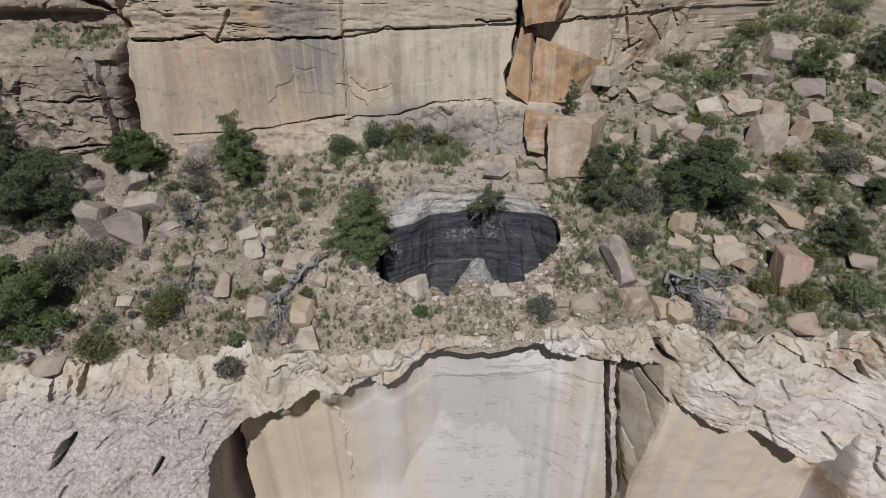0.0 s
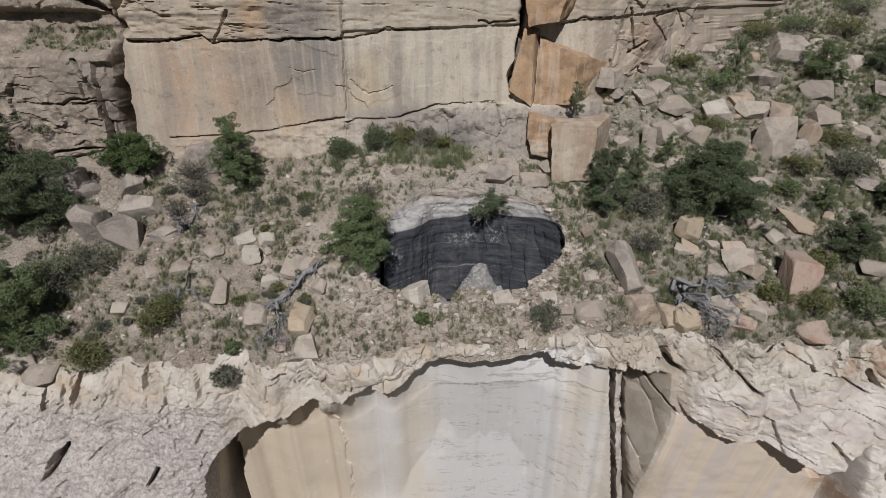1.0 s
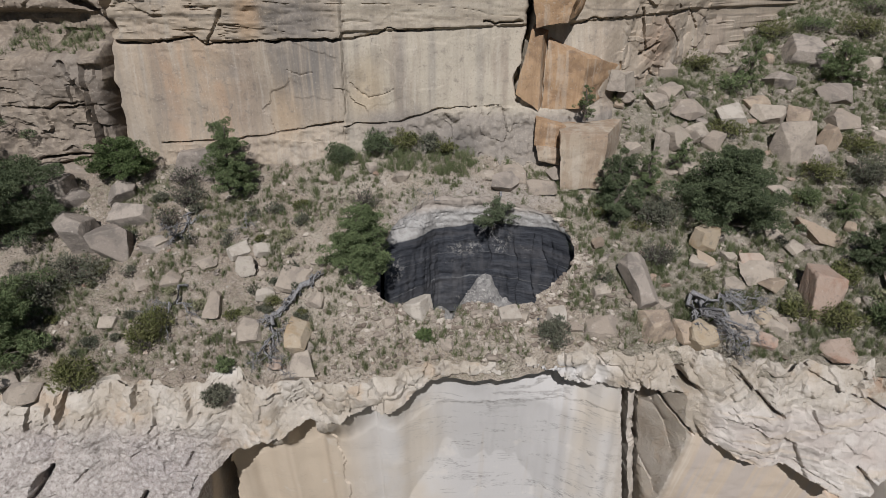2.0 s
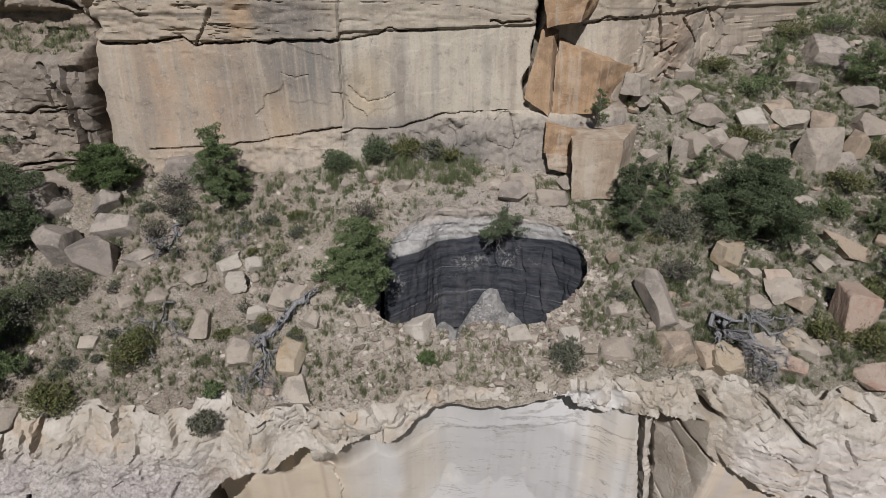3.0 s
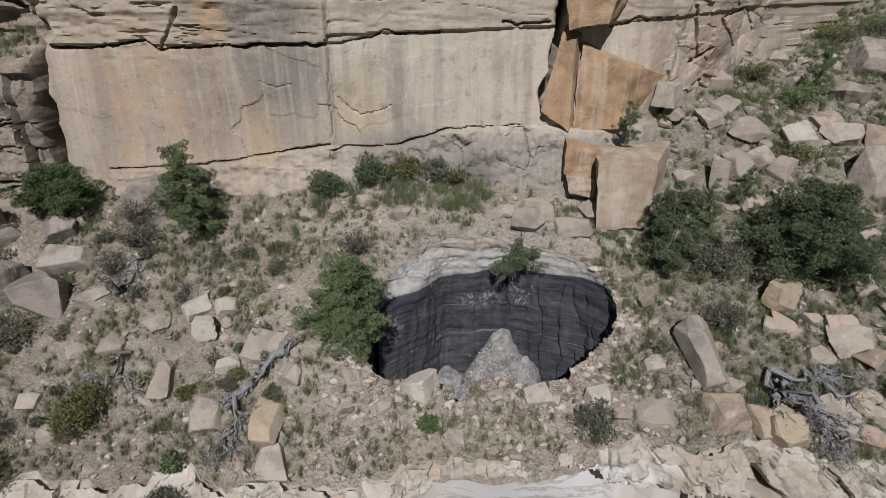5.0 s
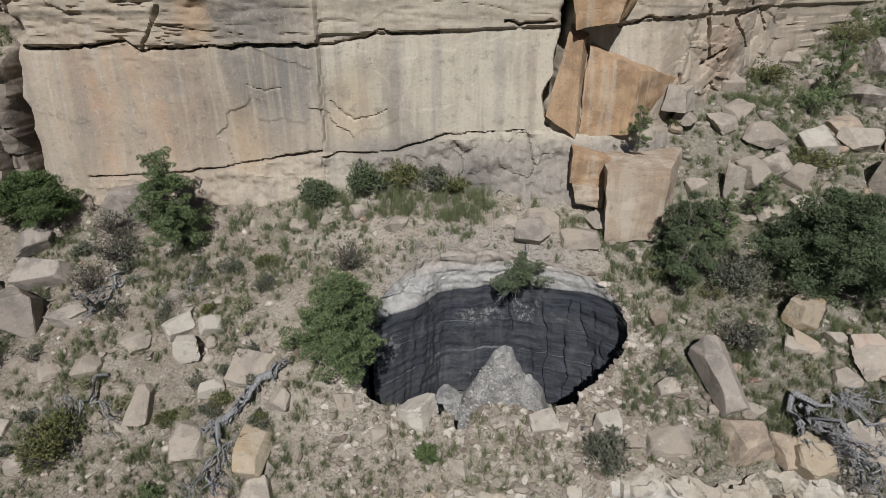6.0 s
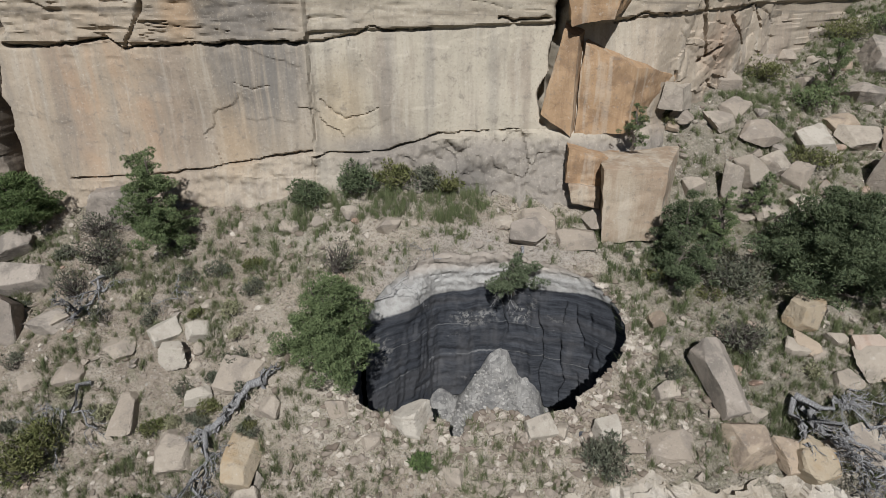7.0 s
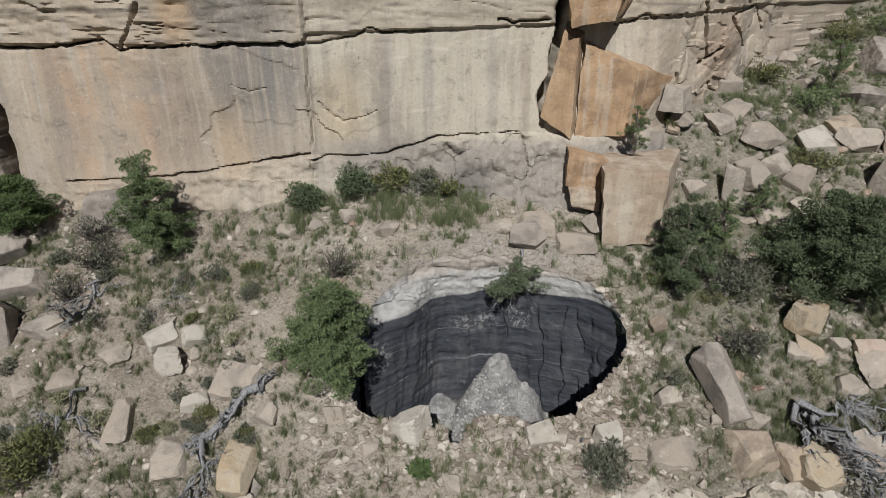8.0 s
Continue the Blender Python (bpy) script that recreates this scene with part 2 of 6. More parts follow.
    y = y + east * ((1 - 0.85 * calm) * (0.40 * ef + 0.20 * eg + 0.40 * plates(x * 0.42 + 0.05 * z, z * 0.34, 95, 0.8) + 0.15 * plates(x * 1.1, z * 1.2, 96, 0.9) + 0.10 * np.exp(-(ee / 0.03) ** 2)) + 0.05 * fbm(x * 0.9, z * 1.3, 2, 4))
    # cracks
    for pts, w, depth in ((GAP_P, 0.30, 2.5), (JOINT_1, 0.26, 2.4), (JOINT_2, 0.06, 0.14), (CRACK_A, 0.085, 0.8), (CRACK_A2, 0.10, 0.5), (CRACK_B, 0.06, 0.45), (CRACK_C, 0.09, 0.6), (CRACK_D, 0.07, 0.5), (CRACK_E, 0.07, 0.45), (CRACK_F, 0.045, 0.16), (CRACK_G, 0.04, 0.12), (CRACK_H, 0.12, 2.2), (CRACK_I, 0.07, 0.6), (CRACK_J, 0.1, 0.6), *EAST_CRACKS):
        jag = 0.09 * fbm(x * 1.4, z * 1.4, 12, 3)
        wide = w * (0.75 + 0.6 * vnoise(x * 0.9, z * 0.9, 21))
        y = y + depth * np.exp(-(line_dist(x + jag, z + jag, pts) / np.maximum(wide, 0.02)) ** 2)
    return y


# ---- lower cliff ----
ARCH_X = [-17.6, -17.25, -16.54, -15.82, -13.92, -11.96, -10.9, -8.87, -7.69, -5.64, -4.94, -4.85, -3.68, -2.49, -0.73, 2.51, 4.13, 6.54, 8.34, 9.91, 11.3]
ARCH_Z = [-30, -15.3, -9.96, -8.61, -6.87, -5.75, -5.75, -4.75, -4.85, -3.68, -3.10, -3.45, -3.68, -3.05, -1.65, -1.05, -0.78, -1.51, -2.44, -2.67, -2.6]
# how far the wall under the arch stands back from the arch's edge
BACK_X = [-18, -14.0, -12.2, -11.6, -10.95, -10.6, -9.0, -8.6, -7.9, -7.4, -5, -3.7, -0.7, 2.5, 4.0, 6.0, 8.0, 9.2, 10.2, 11.3]
BACK_D = [3.40, 3.00, 2.40, 0.50, 0.50, 2.40, 2.55, 0.60, 0.60, 1.35, 2.25, 1.80, 2.40, 2.17, 2.55, 2.92, 2.55, 1.65, 0.90, 0.50]


def gash_sum(x, z, rows):
    """Depth of many narrow openings, each a broken line with a width and a depth."""
    y = 0.0
    wave = 0.12 * vnoise(x * 1.1, z * 1.1, 7) + 0.05 * vnoise(x * 4, z * 4, 8)
    for pts, w, depth in rows:
        y = y + depth * np.exp(-(line_dist(x + wave, z, pts) / w) ** 4)
    return y


def lower_y(x, z):
    """The lower cliff's face: its place along y, by x and height."""
    lip = lip_y(x)
    drop = np.maximum(slope_z(x, lip) - z, 0)
    # rounded at the top, battered to the west, steep elsewhere
    batter = np.interp(x, [-60, -22, -14, 0, 14, 22, 60], [0.42, 0.38, 0.12, 0.05, 0.08, 0.18, 0.3])
    y = lip - 0.5 * (1 - np.exp(-drop / 0.6)) - batter * np.minimum(drop, 14) + 0.35 * fbm(x * 0.22, z * 0.25, 15, 3)
    # broken blocks along the brink, with flat faces, open joints and small chips
    brink = ramp(drop, np.interp(x, [-20, -10, 10, 18], [6.0, 4.5, 4.5, 4.0]), np.interp(x, [-20, -10, 10, 18], [2.0, 1.5, 1.5, 1.5]))
    f1, e1 = facets(x * 0.50 + 0.10 * z + 0.2 * vnoise(x, z, 51), z * 0.42, 13, 1.3)
    f2, e2 = facets(x * 1.25 - 0.15 * z + 0.2 * vnoise(x * 2, z * 2, 52), z * 1.0, 19, 1.3)
    f3, e3 = facets(x * 3.1, z * 2.7, 29, 1.3)
    y = y + brink * (0.46 * plates(x * 0.5 + 0.12 * vnoise(x, z, 51), z * 0.36 + 0.1 * x, 13, 0.8) + 0.20 * plates(x * 1.25 + 0.2 * vnoise(x * 2, z * 2, 52), z * 0.9, 19, 0.9) + 0.16 * f2 + 0.10 * f3 + 0.22 * np.exp(-(e1 / 0.035) ** 2) * (vnoise(x * 0.5, z * 0.5, 44) > -0.1) + 0.10 * np.exp(-(e2 / 0.04) ** 2) * (vnoise(x * 0.6, z * 0.6, 45) > 0.1))
    y = y + (1 - brink) * (0.14 * plates(x * 0.6, z * 0.7 + 0.2 * x, 33, 0.8) + 0.10 * plates(x * 1.6, z * 2.0, 34, 0.9) + 0.12 * f2 + 0.07 * f3) + 0.05 * fbm(x * 0.9, z * 1.1, 6, 3) + 0.02 * fbm(x * 4, z * 4, 6, 3)
    west = ramp(x, -13, -17)
    y = y + west * (0.22 * np.maximum(0, vnoise(x * 0.9, z * 1.3, 71) - 0.5) + 0.06 * fbm(x * 1.5 + 0.5 * z, z * 2.4, 72, 4) + 0.045 * fbm(x * 5, z * 6, 73, 4))
    # the smooth back wall under the arch, which overhangs it
    shift = 0.10 * np.clip(-2.8 - z, 0, 4) + 0.13 * np.clip(-6.0 - z, 0, 10)
    arch = np.interp(x, ARCH_X, ARCH_Z) + 0.07 * vnoise(x * 2.2, 0.5, 3) + 0.10 * np.round(1.5 * vnoise(x * 1.3, 1.5, 3)) / 1.5
    arch = np.minimum(arch, slope_z(x, lip) - 0.55)
    edge_y = lip - 0.55 - batter * np.clip(slope_z(x, lip) - np.interp(x, ARCH_X, ARCH_Z), 0, 6)
    back = np.interp(x, BACK_X, BACK_D)
    base_back = np.interp(x, [-18, -14, -4, 4, 8, 10.5, 11.3], [4.3, 3.6, 2.7, 2.6, 1.8, 0.6, 0.4])
    fade = ramp(arch - z, 4.0, 0.4)
    wall = edge_y + back * fade + base_back * (1 - fade) + np.interp(arch - z, [0, 4, 8, 14], [0.0, 0.0, 0.6, 1.6]) * ramp(x, 10, 4)
    wall = wall + 0.12 * fbm(x * 0.14, z * 0.14, 31, 3) + 0.015 * fbm(x * 1.2, z * 0.7, 5, 4)
    # thin sheets have come off the wall and left low steps
    sheet_edge = x + 15.0 - 0.45 * (z + 9) + 0.5 * vnoise(z * 0.6, 3, 3)
    wall = wall - 0.30 * ramp(sheet_edge, 0.05, 0.0) * ramp(z, -11.5, -11.2) - 0.14 * ramp(x + 7.6 + 0.25 * vnoise(z * 1.3, 5, 2) + 0.12 * np.clip(z + 12, 0, 6), 0.03, 0.0) * ramp(x, -9.5, -8.5)
    wall = wall + 0.09 * ramp(z + 5.6 - 0.05 * x + 0.25 * fbm(x * 0.5, z * 0.3, 38, 3), 0.02, 0.0) * ramp(x, -1.5, 0.5)
    # the cleft along the western jamb
    jamb = np.interp(z, [-30, -15.3, -9.96, -8.61, -6.87, -5.75], [-17.6, -17.25, -16.54, -15.82, -13.92, -11.96])
    cleft = np.interp(z, [-16, -10, -8.6, -7, -5.8], [1.1, 1.0, 0.8, 0.7, 0.2]) + 0.15 * vnoise(z * 1.2, 4, 8)
    wall = wall + 11.0 * ramp(x - jamb - cleft, 0.05, -0.05) * (z < -5.7)
    wall = np.minimum(wall, np.where(x > -6, 35.5, 99.0))
    inside = (z < arch) & (x > -17.6) & (x < 11.3 + shift)
    y = np.where(inside, wall, y)
    # the joint beside the wall, two thin fins, and the flank that turns away from the sun up to the streaked face
    u = x - shift
    rag = 0.10 * fbm(z * 1.1, 1.7, 3, 3)
    edge = np.interp(z, [-16, -13.7, -10.25, -6.5, -3.0], [15.4, 15.6, 16.1, 16.6, 15.9]) + 0.10 * vnoise(z * 0.9, 4, 4) - 0.7
    below = z < -2.5 - 0.06 * (x - 11.3) + 0.05 * vnoise(x * 3, 2, 2)
    jointed = [11.3, 11.34, 11.68, 11.72, 12.30, 12.34, 12.66, 12.70, 13.05]
    depth = [33.0, 37.0, 37.0, 32.9, 33.3, 37.0, 37.0, 33.6, 36.0]
    fin = np.interp(u + rag, jointed, depth) + 0.14 * fbm(x * 2.5, z * 0.7, 9, 3) + 0.16 * np.floor(3 * ramp(vnoise(z * 0.45, u * 1.5, 12), -0.3, 0.6))
    k = np.clip((edge - x) / np.maximum(edge - 13.05 - shift, 0.4), 0, 1)
    pane, pe = facets(x * 0.8, z * 0.30 + 0.35 * x, 77, 0.7)
    flank = 32.05 + 0.10 * np.clip(-7 - z, 0, 12) - 0.05 * (x - 17) + 3.3 * np.clip((edge - 13.05 - shift) / 1.9, 0.3, 1) * k + ramp(k, 0.0, 0.2) * (0.6 * pane + 0.25 * np.exp(-(pe / 0.03) ** 2))
    y = np.where((u > 11.3) & (u <= 13.05) & below, fin, y)
    y = np.where((u > 13.05) & (x < edge) & below, np.maximum(flank, y - 0.4), y)
    # the smooth streaked face to the east under a bedding ledge
    ledge = np.interp(x, [15, 16.7, 19, 22.3, 25.7, 27.3, 29, 40], [-2.9, -6.0, -7.1, -7.65, -9.4, -8.2, -7, -6]) + 0.12 * vnoise(x * 1.6, 3, 9)
    face = ramp(x - edge, -0.12, -0.01) * ramp(28.6 - x, -0.3, 0.5) * ramp(ledge - z, -0.03, 0.12)
    flat = 32.05 + 0.10 * np.clip(-7 - z, 0, 12) - 0.05 * (x - 17) + 0.05 * fbm(x * 0.6, z * 0.6, 8, 3) + 0.7 * ramp(np.hypot((x - 27.2) / 1.1, (z + 10.4) / 1.9) + 0.15 * vnoise(x * 1.5, z * 1.5, 4), 1.0, 0.9)
    y = y + face * (flat - y)
    smooth_east = ramp(x, 15.5, 18) * ramp(drop, 2.0, 3.2) * (1 - face)
    y = y + smooth_east * (0.24 * plates(x * 0.20 + 0.10 * z, z * 0.42 + 0.16 * x, 58, 0.9) + 0.06 * plates(x * 0.7 + 0.2 * z, z * 1.3 + 0.3 * x, 59, 0.8) - (1 - brink) * (0.10 * f2 + 0.05 * f3))
    # pleats of thin slabs under the brink, and the blocks beside them
    p = (x - 17.3) * 0.62 - (z + 0.4) * 0.75
    pleat = ramp(p, -0.6, 0.2) * ramp(3.4 - p, 0, 0.5) * ramp(z, -4.4, -3.2) * ramp(x, 16.9, 17.6) * ramp(23.4 - x, 0, 1.0)
    y = y + pleat * 0.34 * (np.mod(1.9 * p + 0.25 * vnoise(x, z, 4), 1.0) - 0.5)
    # open joints and pockets
    y = y + gash_sum(x, z, LOWER_GASHES)
    return y


LOWER_GASHES = (
    ([(-26.9, -2.9), (-26.6, -3.6), (-26.9, -5.0)], 0.09, 1.4), ([(-24.3, -2.1), (-24.8, -4.6)], 0.13, 2.2), ([(-25.5, -3.3), (-25.6, -4.1)], 0.07, 1.0),
    ([(-25.9, -7.8), (-26.5, -8.6)], 0.24, 3.5), ([(-25.6, -7.3), (-27.0, -9.4)], 0.10, 1.5), ([(-19.7, -9.1), (-20.4, -10.3)], 0.10, 1.4),
    ([(-26.2, -10.7), (-27.2, -12.4)], 0.06, 0.5), ([(-20.0, -6.6), (-20.5, -6.9)], 0.10, 0.25), ([(-23.2, -7.5), (-23.8, -8.2)], 0.09, 0.35),
    ([(-16.5, -6.6), (-16.9, -7.4)], 0.08, 0.3), ([(-16.4, -8.2), (-16.9, -9.4)], 0.04, 0.5), ([(-18.7, -3.4), (-18.6, -6.2)], 0.05, 0.4),
    ([(14.5, -0.6), (15.0, -2.0), (16.0, -2.8)], 0.22, 1.6), ([(14.3, -1.9), (15.6, -2.7)], 0.16, 1.2),
    ([(17.5, -0.6), (19.5, -2.4), (20.8, -3.6)], 0.10, 0.9), ([(24.9, -2.2), (25.9, -2.4), (28.1, -3.7)], 0.07, 0.7), ([(28.0, -2.1), (28.7, -3.2)], 0.16, 1.6),
    ([(22.3, 0.8), (23.7, -0.2)], 0.12, 0.9), ([(25.6, -0.7), (25.6, -2.2)], 0.08, 0.7), ([(13.7, -3.4), (15.2, -5.2), (16.3, -6.2)], 0.07, 0.8),
    ([(29.9, -8.0), (30.3, -9.6), (30.9, -10.6)], 0.10, 0.8), ([(30.2, -3.0), (30.6, -4.2)], 0.12, 1.0), ([(26.0, -6.9), (27.3, -8.3)], 0.10, 0.7),
    ([(19.0, -6.6), (22.4, -7.2), (25.0, -8.4)], 0.05, 0.35), ([(17.4, -5.6), (20.8, -6.4)], 0.05, 0.3), ([(22.8, -3.2), (23.4, -4.6)], 0.05, 0.3),
)
# ---- materials ----
class Graph:
    """Short hand for node materials."""

    def __init__(self, name, rough=0.9, spec=0.25):
        self.mat = bpy.data.materials.new(name)
        self.mat.use_nodes = True
        self.tree = self.mat.node_tree
        self.skin = self.tree.nodes["Principled BSDF"]
        self.skin.inputs["Roughness"].default_value = rough
        self.skin.inputs["Specular IOR Level"].default_value = spec

    def node(self, kind, **sockets):
        n = self.tree.nodes.new("ShaderNode" + kind)
        for key, value in sockets.items():
            self.put(n.inputs[key.replace("_", " ")], value)
        return n

    def put(self, socket, value):
        if isinstance(value, bpy.types.NodeSocket):
            self.tree.links.new(value, socket)
        elif isinstance(value, tuple) and len(value) == 3 and socket.type == "RGBA":
            socket.default_value = (*value, 1)
        else:
            socket.default_value = value

    def place(self, scale=(1, 1, 1), local=False, shift=None):
        if local:
            out = self.node("TexCoord").outputs["Object"]
        else:
            out = self.node("NewGeometry").outputs["Position"]
        m = self.node("Mapping", Vector=out, Scale=scale)
        if shift is not None:
            self.tree.links.new(shift, m.inputs["Location"])
        return m.outputs[0]

    def noise(self, at, scale=1.0, detail=5.0, rough=0.55, twist=0.0):
        return self.node("TexNoise", Vector=at, Scale=scale, Detail=detail, Roughness=rough, Distortion=twist).outputs["Fac"]

    def cells(self, at, scale=1.0, feature="F1", out="Distance"):
        n = self.node("TexVoronoi", Vector=at, Scale=scale)
        n.feature = feature
        return n.outputs[out]

    def band(self, value, lo, hi, a=0.0, b=1.0):
        n = self.node("MapRange", Value=value)
        n.interpolation_type = "SMOOTHSTEP"
        for key, v in (("From Min", lo), ("From Max", hi), ("To Min", a), ("To Max", b)):
            n.inputs[key].default_value = v
        return n.outputs[0]

    def math(self, op, a, b=0.0):
        n = self.node("Math")
        n.operation = op
        self.put(n.inputs[0], a)
        self.put(n.inputs[1], b)
        return n.outputs[0]

    def mix(self, k, a, b, how="MIX"):
        n = self.node("MixRGB")
        n.blend_type = how
        self.put(n.inputs[0], k)
        self.put(n.inputs[1], a)
        self.put(n.inputs[2], b)
        return n.outputs[0]

    def split(self, at):
        n = self.node("SeparateXYZ", Vector=at)
        return n.outputs

    def near(self, at, centre, size):
        """1 at a centre, falling to 0 over the given half sizes."""
        m = self.node("Mapping", Vector=at, Location=tuple(-c / s for c, s in zip(centre, size)), Scale=tuple(1 / s for s in size))
        n = self.node("VectorMath")
        n.operation = "LENGTH"
        self.put(n.inputs[0], m.outputs[0])
        return self.band(n.outputs["Value"], 1.0, 0.25)

    def done(self, colour, height=None, strength=0.5, distance=0.05):
        self.put(self.skin.inputs["Base Color"], colour)
        if height is not None:
            b = self.node("Bump", Height=height, Strength=strength, Distance=distance)
            self.tree.links.new(b.outputs[0], self.skin.inputs["Normal"])
        return self.mat


def sandstone_cliff():
    g = Graph("streaked_sandstone")
    p = g.place()
    x, z = g.split(p)["X"], g.split(p)["Z"]
    sway = g.math("MULTIPLY", g.math("SUBTRACT", g.noise(g.place((0.2, 0.1, 0.25)), 1, 3), 0.5), 0.5)
    run = g.node("CombineXYZ", X=g.math("ADD", x, sway), Y=0.0, Z=z).outputs[0]

    def streaks(sx, sz, detail=4):
        return g.noise(g.node("Mapping", Vector=run, Scale=(sx, 1, sz)).outputs[0], 1.0, detail, 0.6)

    wide, mid, thin, hair = streaks(0.30, 0.05), streaks(0.85, 0.06), streaks(2.2, 0.10, 5), streaks(7.0, 0.5)
    blot = g.noise(p, 0.30, 6, 0.6)
    spot = g.noise(p, 1.8, 6, 0.65, 0.5)
    grain = g.noise(p, 8, 7, 0.7)
    beds = g.noise(g.place((0.15, 0.15, 2.0)), 1.0, 5, 0.6, 0.3)
    # west of the long joint pinkish, east of it pale buff
    c = g.mix(g.band(x, -8.4, -7.6), (0.350, 0.288, 0.220), (0.425, 0.376, 0.300))
    c = g.mix(g.band(x, 8.0, 12.0), c, (0.37, 0.305, 0.235))
    c = g.mix(g.math('MULTIPLY', g.band(wide, 0.50, 0.62, 0, 0.6), g.band(blot, 0.35, 0.6, 0.3, 1.0)), c, (0.40, 0.345, 0.28))
    c = g.mix(g.band(wide, 0.49, 0.37, 0, 0.75), c, (0.26, 0.212, 0.168))
    c = g.mix(g.math('MULTIPLY', g.band(mid, 0.52, 0.68, 0, 0.5), g.band(spot, 0.4, 0.6, 0.3, 1.0)), c, (0.47, 0.42, 0.35))
    c = g.mix(g.band(mid, 0.47, 0.34, 0, 0.4), c, (0.205, 0.18, 0.155))
    c = g.mix(g.band(thin, 0.47, 0.34, 0, 0.18), c, (0.20, 0.175, 0.15))
    c = g.mix(g.math('MULTIPLY', g.band(thin, 0.54, 0.68, 0, 0.4), g.band(blot, 0.4, 0.6, 0.2, 1.0)), c, (0.50, 0.455, 0.39))
    c = g.mix(g.band(hair, 0.58, 0.72, 0, 0.07), c, (0.16, 0.14, 0.12))
    # rust round a seep, and grey varnish that hangs from the crack beside the joint
    rust = g.math("MULTIPLY", g.near(p, (-19.4, 47, 13.6), (5.5, 12, 7.0)), g.math("MULTIPLY", g.band(mid, 0.40, 0.56, 0.1, 1.0), g.band(blot, 0.62, 0.42, 0.35, 1.0)))
    c = g.mix(g.math("MULTIPLY", rust, 0.65), c, (0.41, 0.270, 0.170))
    c = g.mix(g.math("MULTIPLY", g.near(p, (-12.5, 47, 12.0), (1.6, 9, 3.6)), 0.5), c, (0.36, 0.255, 0.155))
    grey = g.math("MULTIPLY", g.near(p, (-10.6, 47, 15.9), (4.4, 9, 5.4)), g.band(thin, 0.64, 0.42, 0.25, 1.0))
    c = g.mix(g.math("MULTIPLY", grey, 0.85), c, (0.175, 0.163, 0.15))
    for at, size, k in ((-3.6, 0.7, 0.5), (-1.2, 0.5, 0.45), (2.4, 0.6, 0.4), (-6.9, 0.5, 0.4)):
        c = g.mix(g.math("MULTIPLY", g.near(p, (at, 47, 15.5), (size, 9, 5.0)), g.band(thin, 0.62, 0.46, 0.2, k)), c, (0.24, 0.22, 0.195))
    c = g.mix(g.math("MULTIPLY", g.near(p, (-6.3, 47, 13.4), (2.2, 9, 4.0)), 0.4), c, (0.43, 0.32, 0.19))
    # the courses over the crack: yellow, brown and dark beds
    up = g.band(g.math("SUBTRACT", z, g.band(x, -9, 2, 0.0, 0.9)), 17.05, 17.4)
    c = g.mix(g.math("MULTIPLY", up, g.band(beds, 0.38, 0.55, 0.2, 0.6)), c, (0.29, 0.24, 0.18))
    c = g.mix(g.math("MULTIPLY", up, g.band(beds, 0.56, 0.66, 0, 0.5)), c, (0.125, 0.108, 0.092))
    c = g.mix(g.math("MULTIPLY", g.near(p, (-11.6, 47, 18.8), (4.4, 9, 2.2)), g.band(spot, 0.35, 0.55, 0.4, 0.9)), c, (0.135, 0.12, 0.105))
    c = g.mix(g.math("MULTIPLY", g.near(p, (-14.6, 47, 18.8), (1.4, 9, 2.6)), 0.6), c, (0.34, 0.225, 0.13))
    c = g.mix(g.math("MULTIPLY", g.near(p, (17.4, 51, 16.6), (2.6, 9, 3.4)), g.band(spot, 0.3, 0.6, 0.9, 0.5)), c, (0.31, 0.225, 0.165))
    # the dull foot, and the dark western crag
    foot = g.math("MULTIPLY", g.band(z, 12.4, 11.4), g.band(x, -9, -5))
    c = g.mix(g.math("MULTIPLY", foot, g.band(spot, 0.3, 0.6, 0.7, 0.95)), c, (0.235, 0.208, 0.18))
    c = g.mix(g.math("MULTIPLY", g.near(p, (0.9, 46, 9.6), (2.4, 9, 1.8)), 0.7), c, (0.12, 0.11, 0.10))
    c = g.mix(g.math("MULTIPLY", g.band(x, -25.2, -25.8), g.band(spot, 0.36, 0.60, 0.35, 0.95)), c, (0.185, 0.15, 0.118))
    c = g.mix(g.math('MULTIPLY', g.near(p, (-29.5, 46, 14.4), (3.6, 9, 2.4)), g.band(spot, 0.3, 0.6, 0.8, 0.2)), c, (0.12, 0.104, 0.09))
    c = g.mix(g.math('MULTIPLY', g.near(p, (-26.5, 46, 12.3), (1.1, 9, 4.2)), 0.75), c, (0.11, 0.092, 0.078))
    c = g.mix(g.band(blot, 0.56, 0.70, 0, 0.5), c, (0.21, 0.185, 0.16))
    c = g.mix(g.band(spot, 0.55, 0.70, 0, 0.5), c, (0.165, 0.143, 0.122))
    c = g.mix(g.band(spot, 0.36, 0.28, 0, 0.4), c, (0.52, 0.47, 0.40))
    c = g.mix(g.band(grain, 0.54, 0.70, 0, 0.5), c, (0.15, 0.13, 0.11))
    c = g.mix(g.band(grain, 0.44, 0.30, 0, 0.45), c, (0.56, 0.51, 0.44))
    chip = g.math("MULTIPLY", g.band(g.cells(p, 3.1), 0.16, 0.08), g.band(g.noise(p, 0.5, 3), 0.52, 0.6))
    c = g.mix(g.math("MULTIPLY", chip, 0.25), c, (0.56, 0.50, 0.42))
    h = g.math("ADD", g.math("MULTIPLY", grain, 0.6), g.math("MULTIPLY", spot, 1.6))
    return g.done(c, h, 0.35, 0.07)


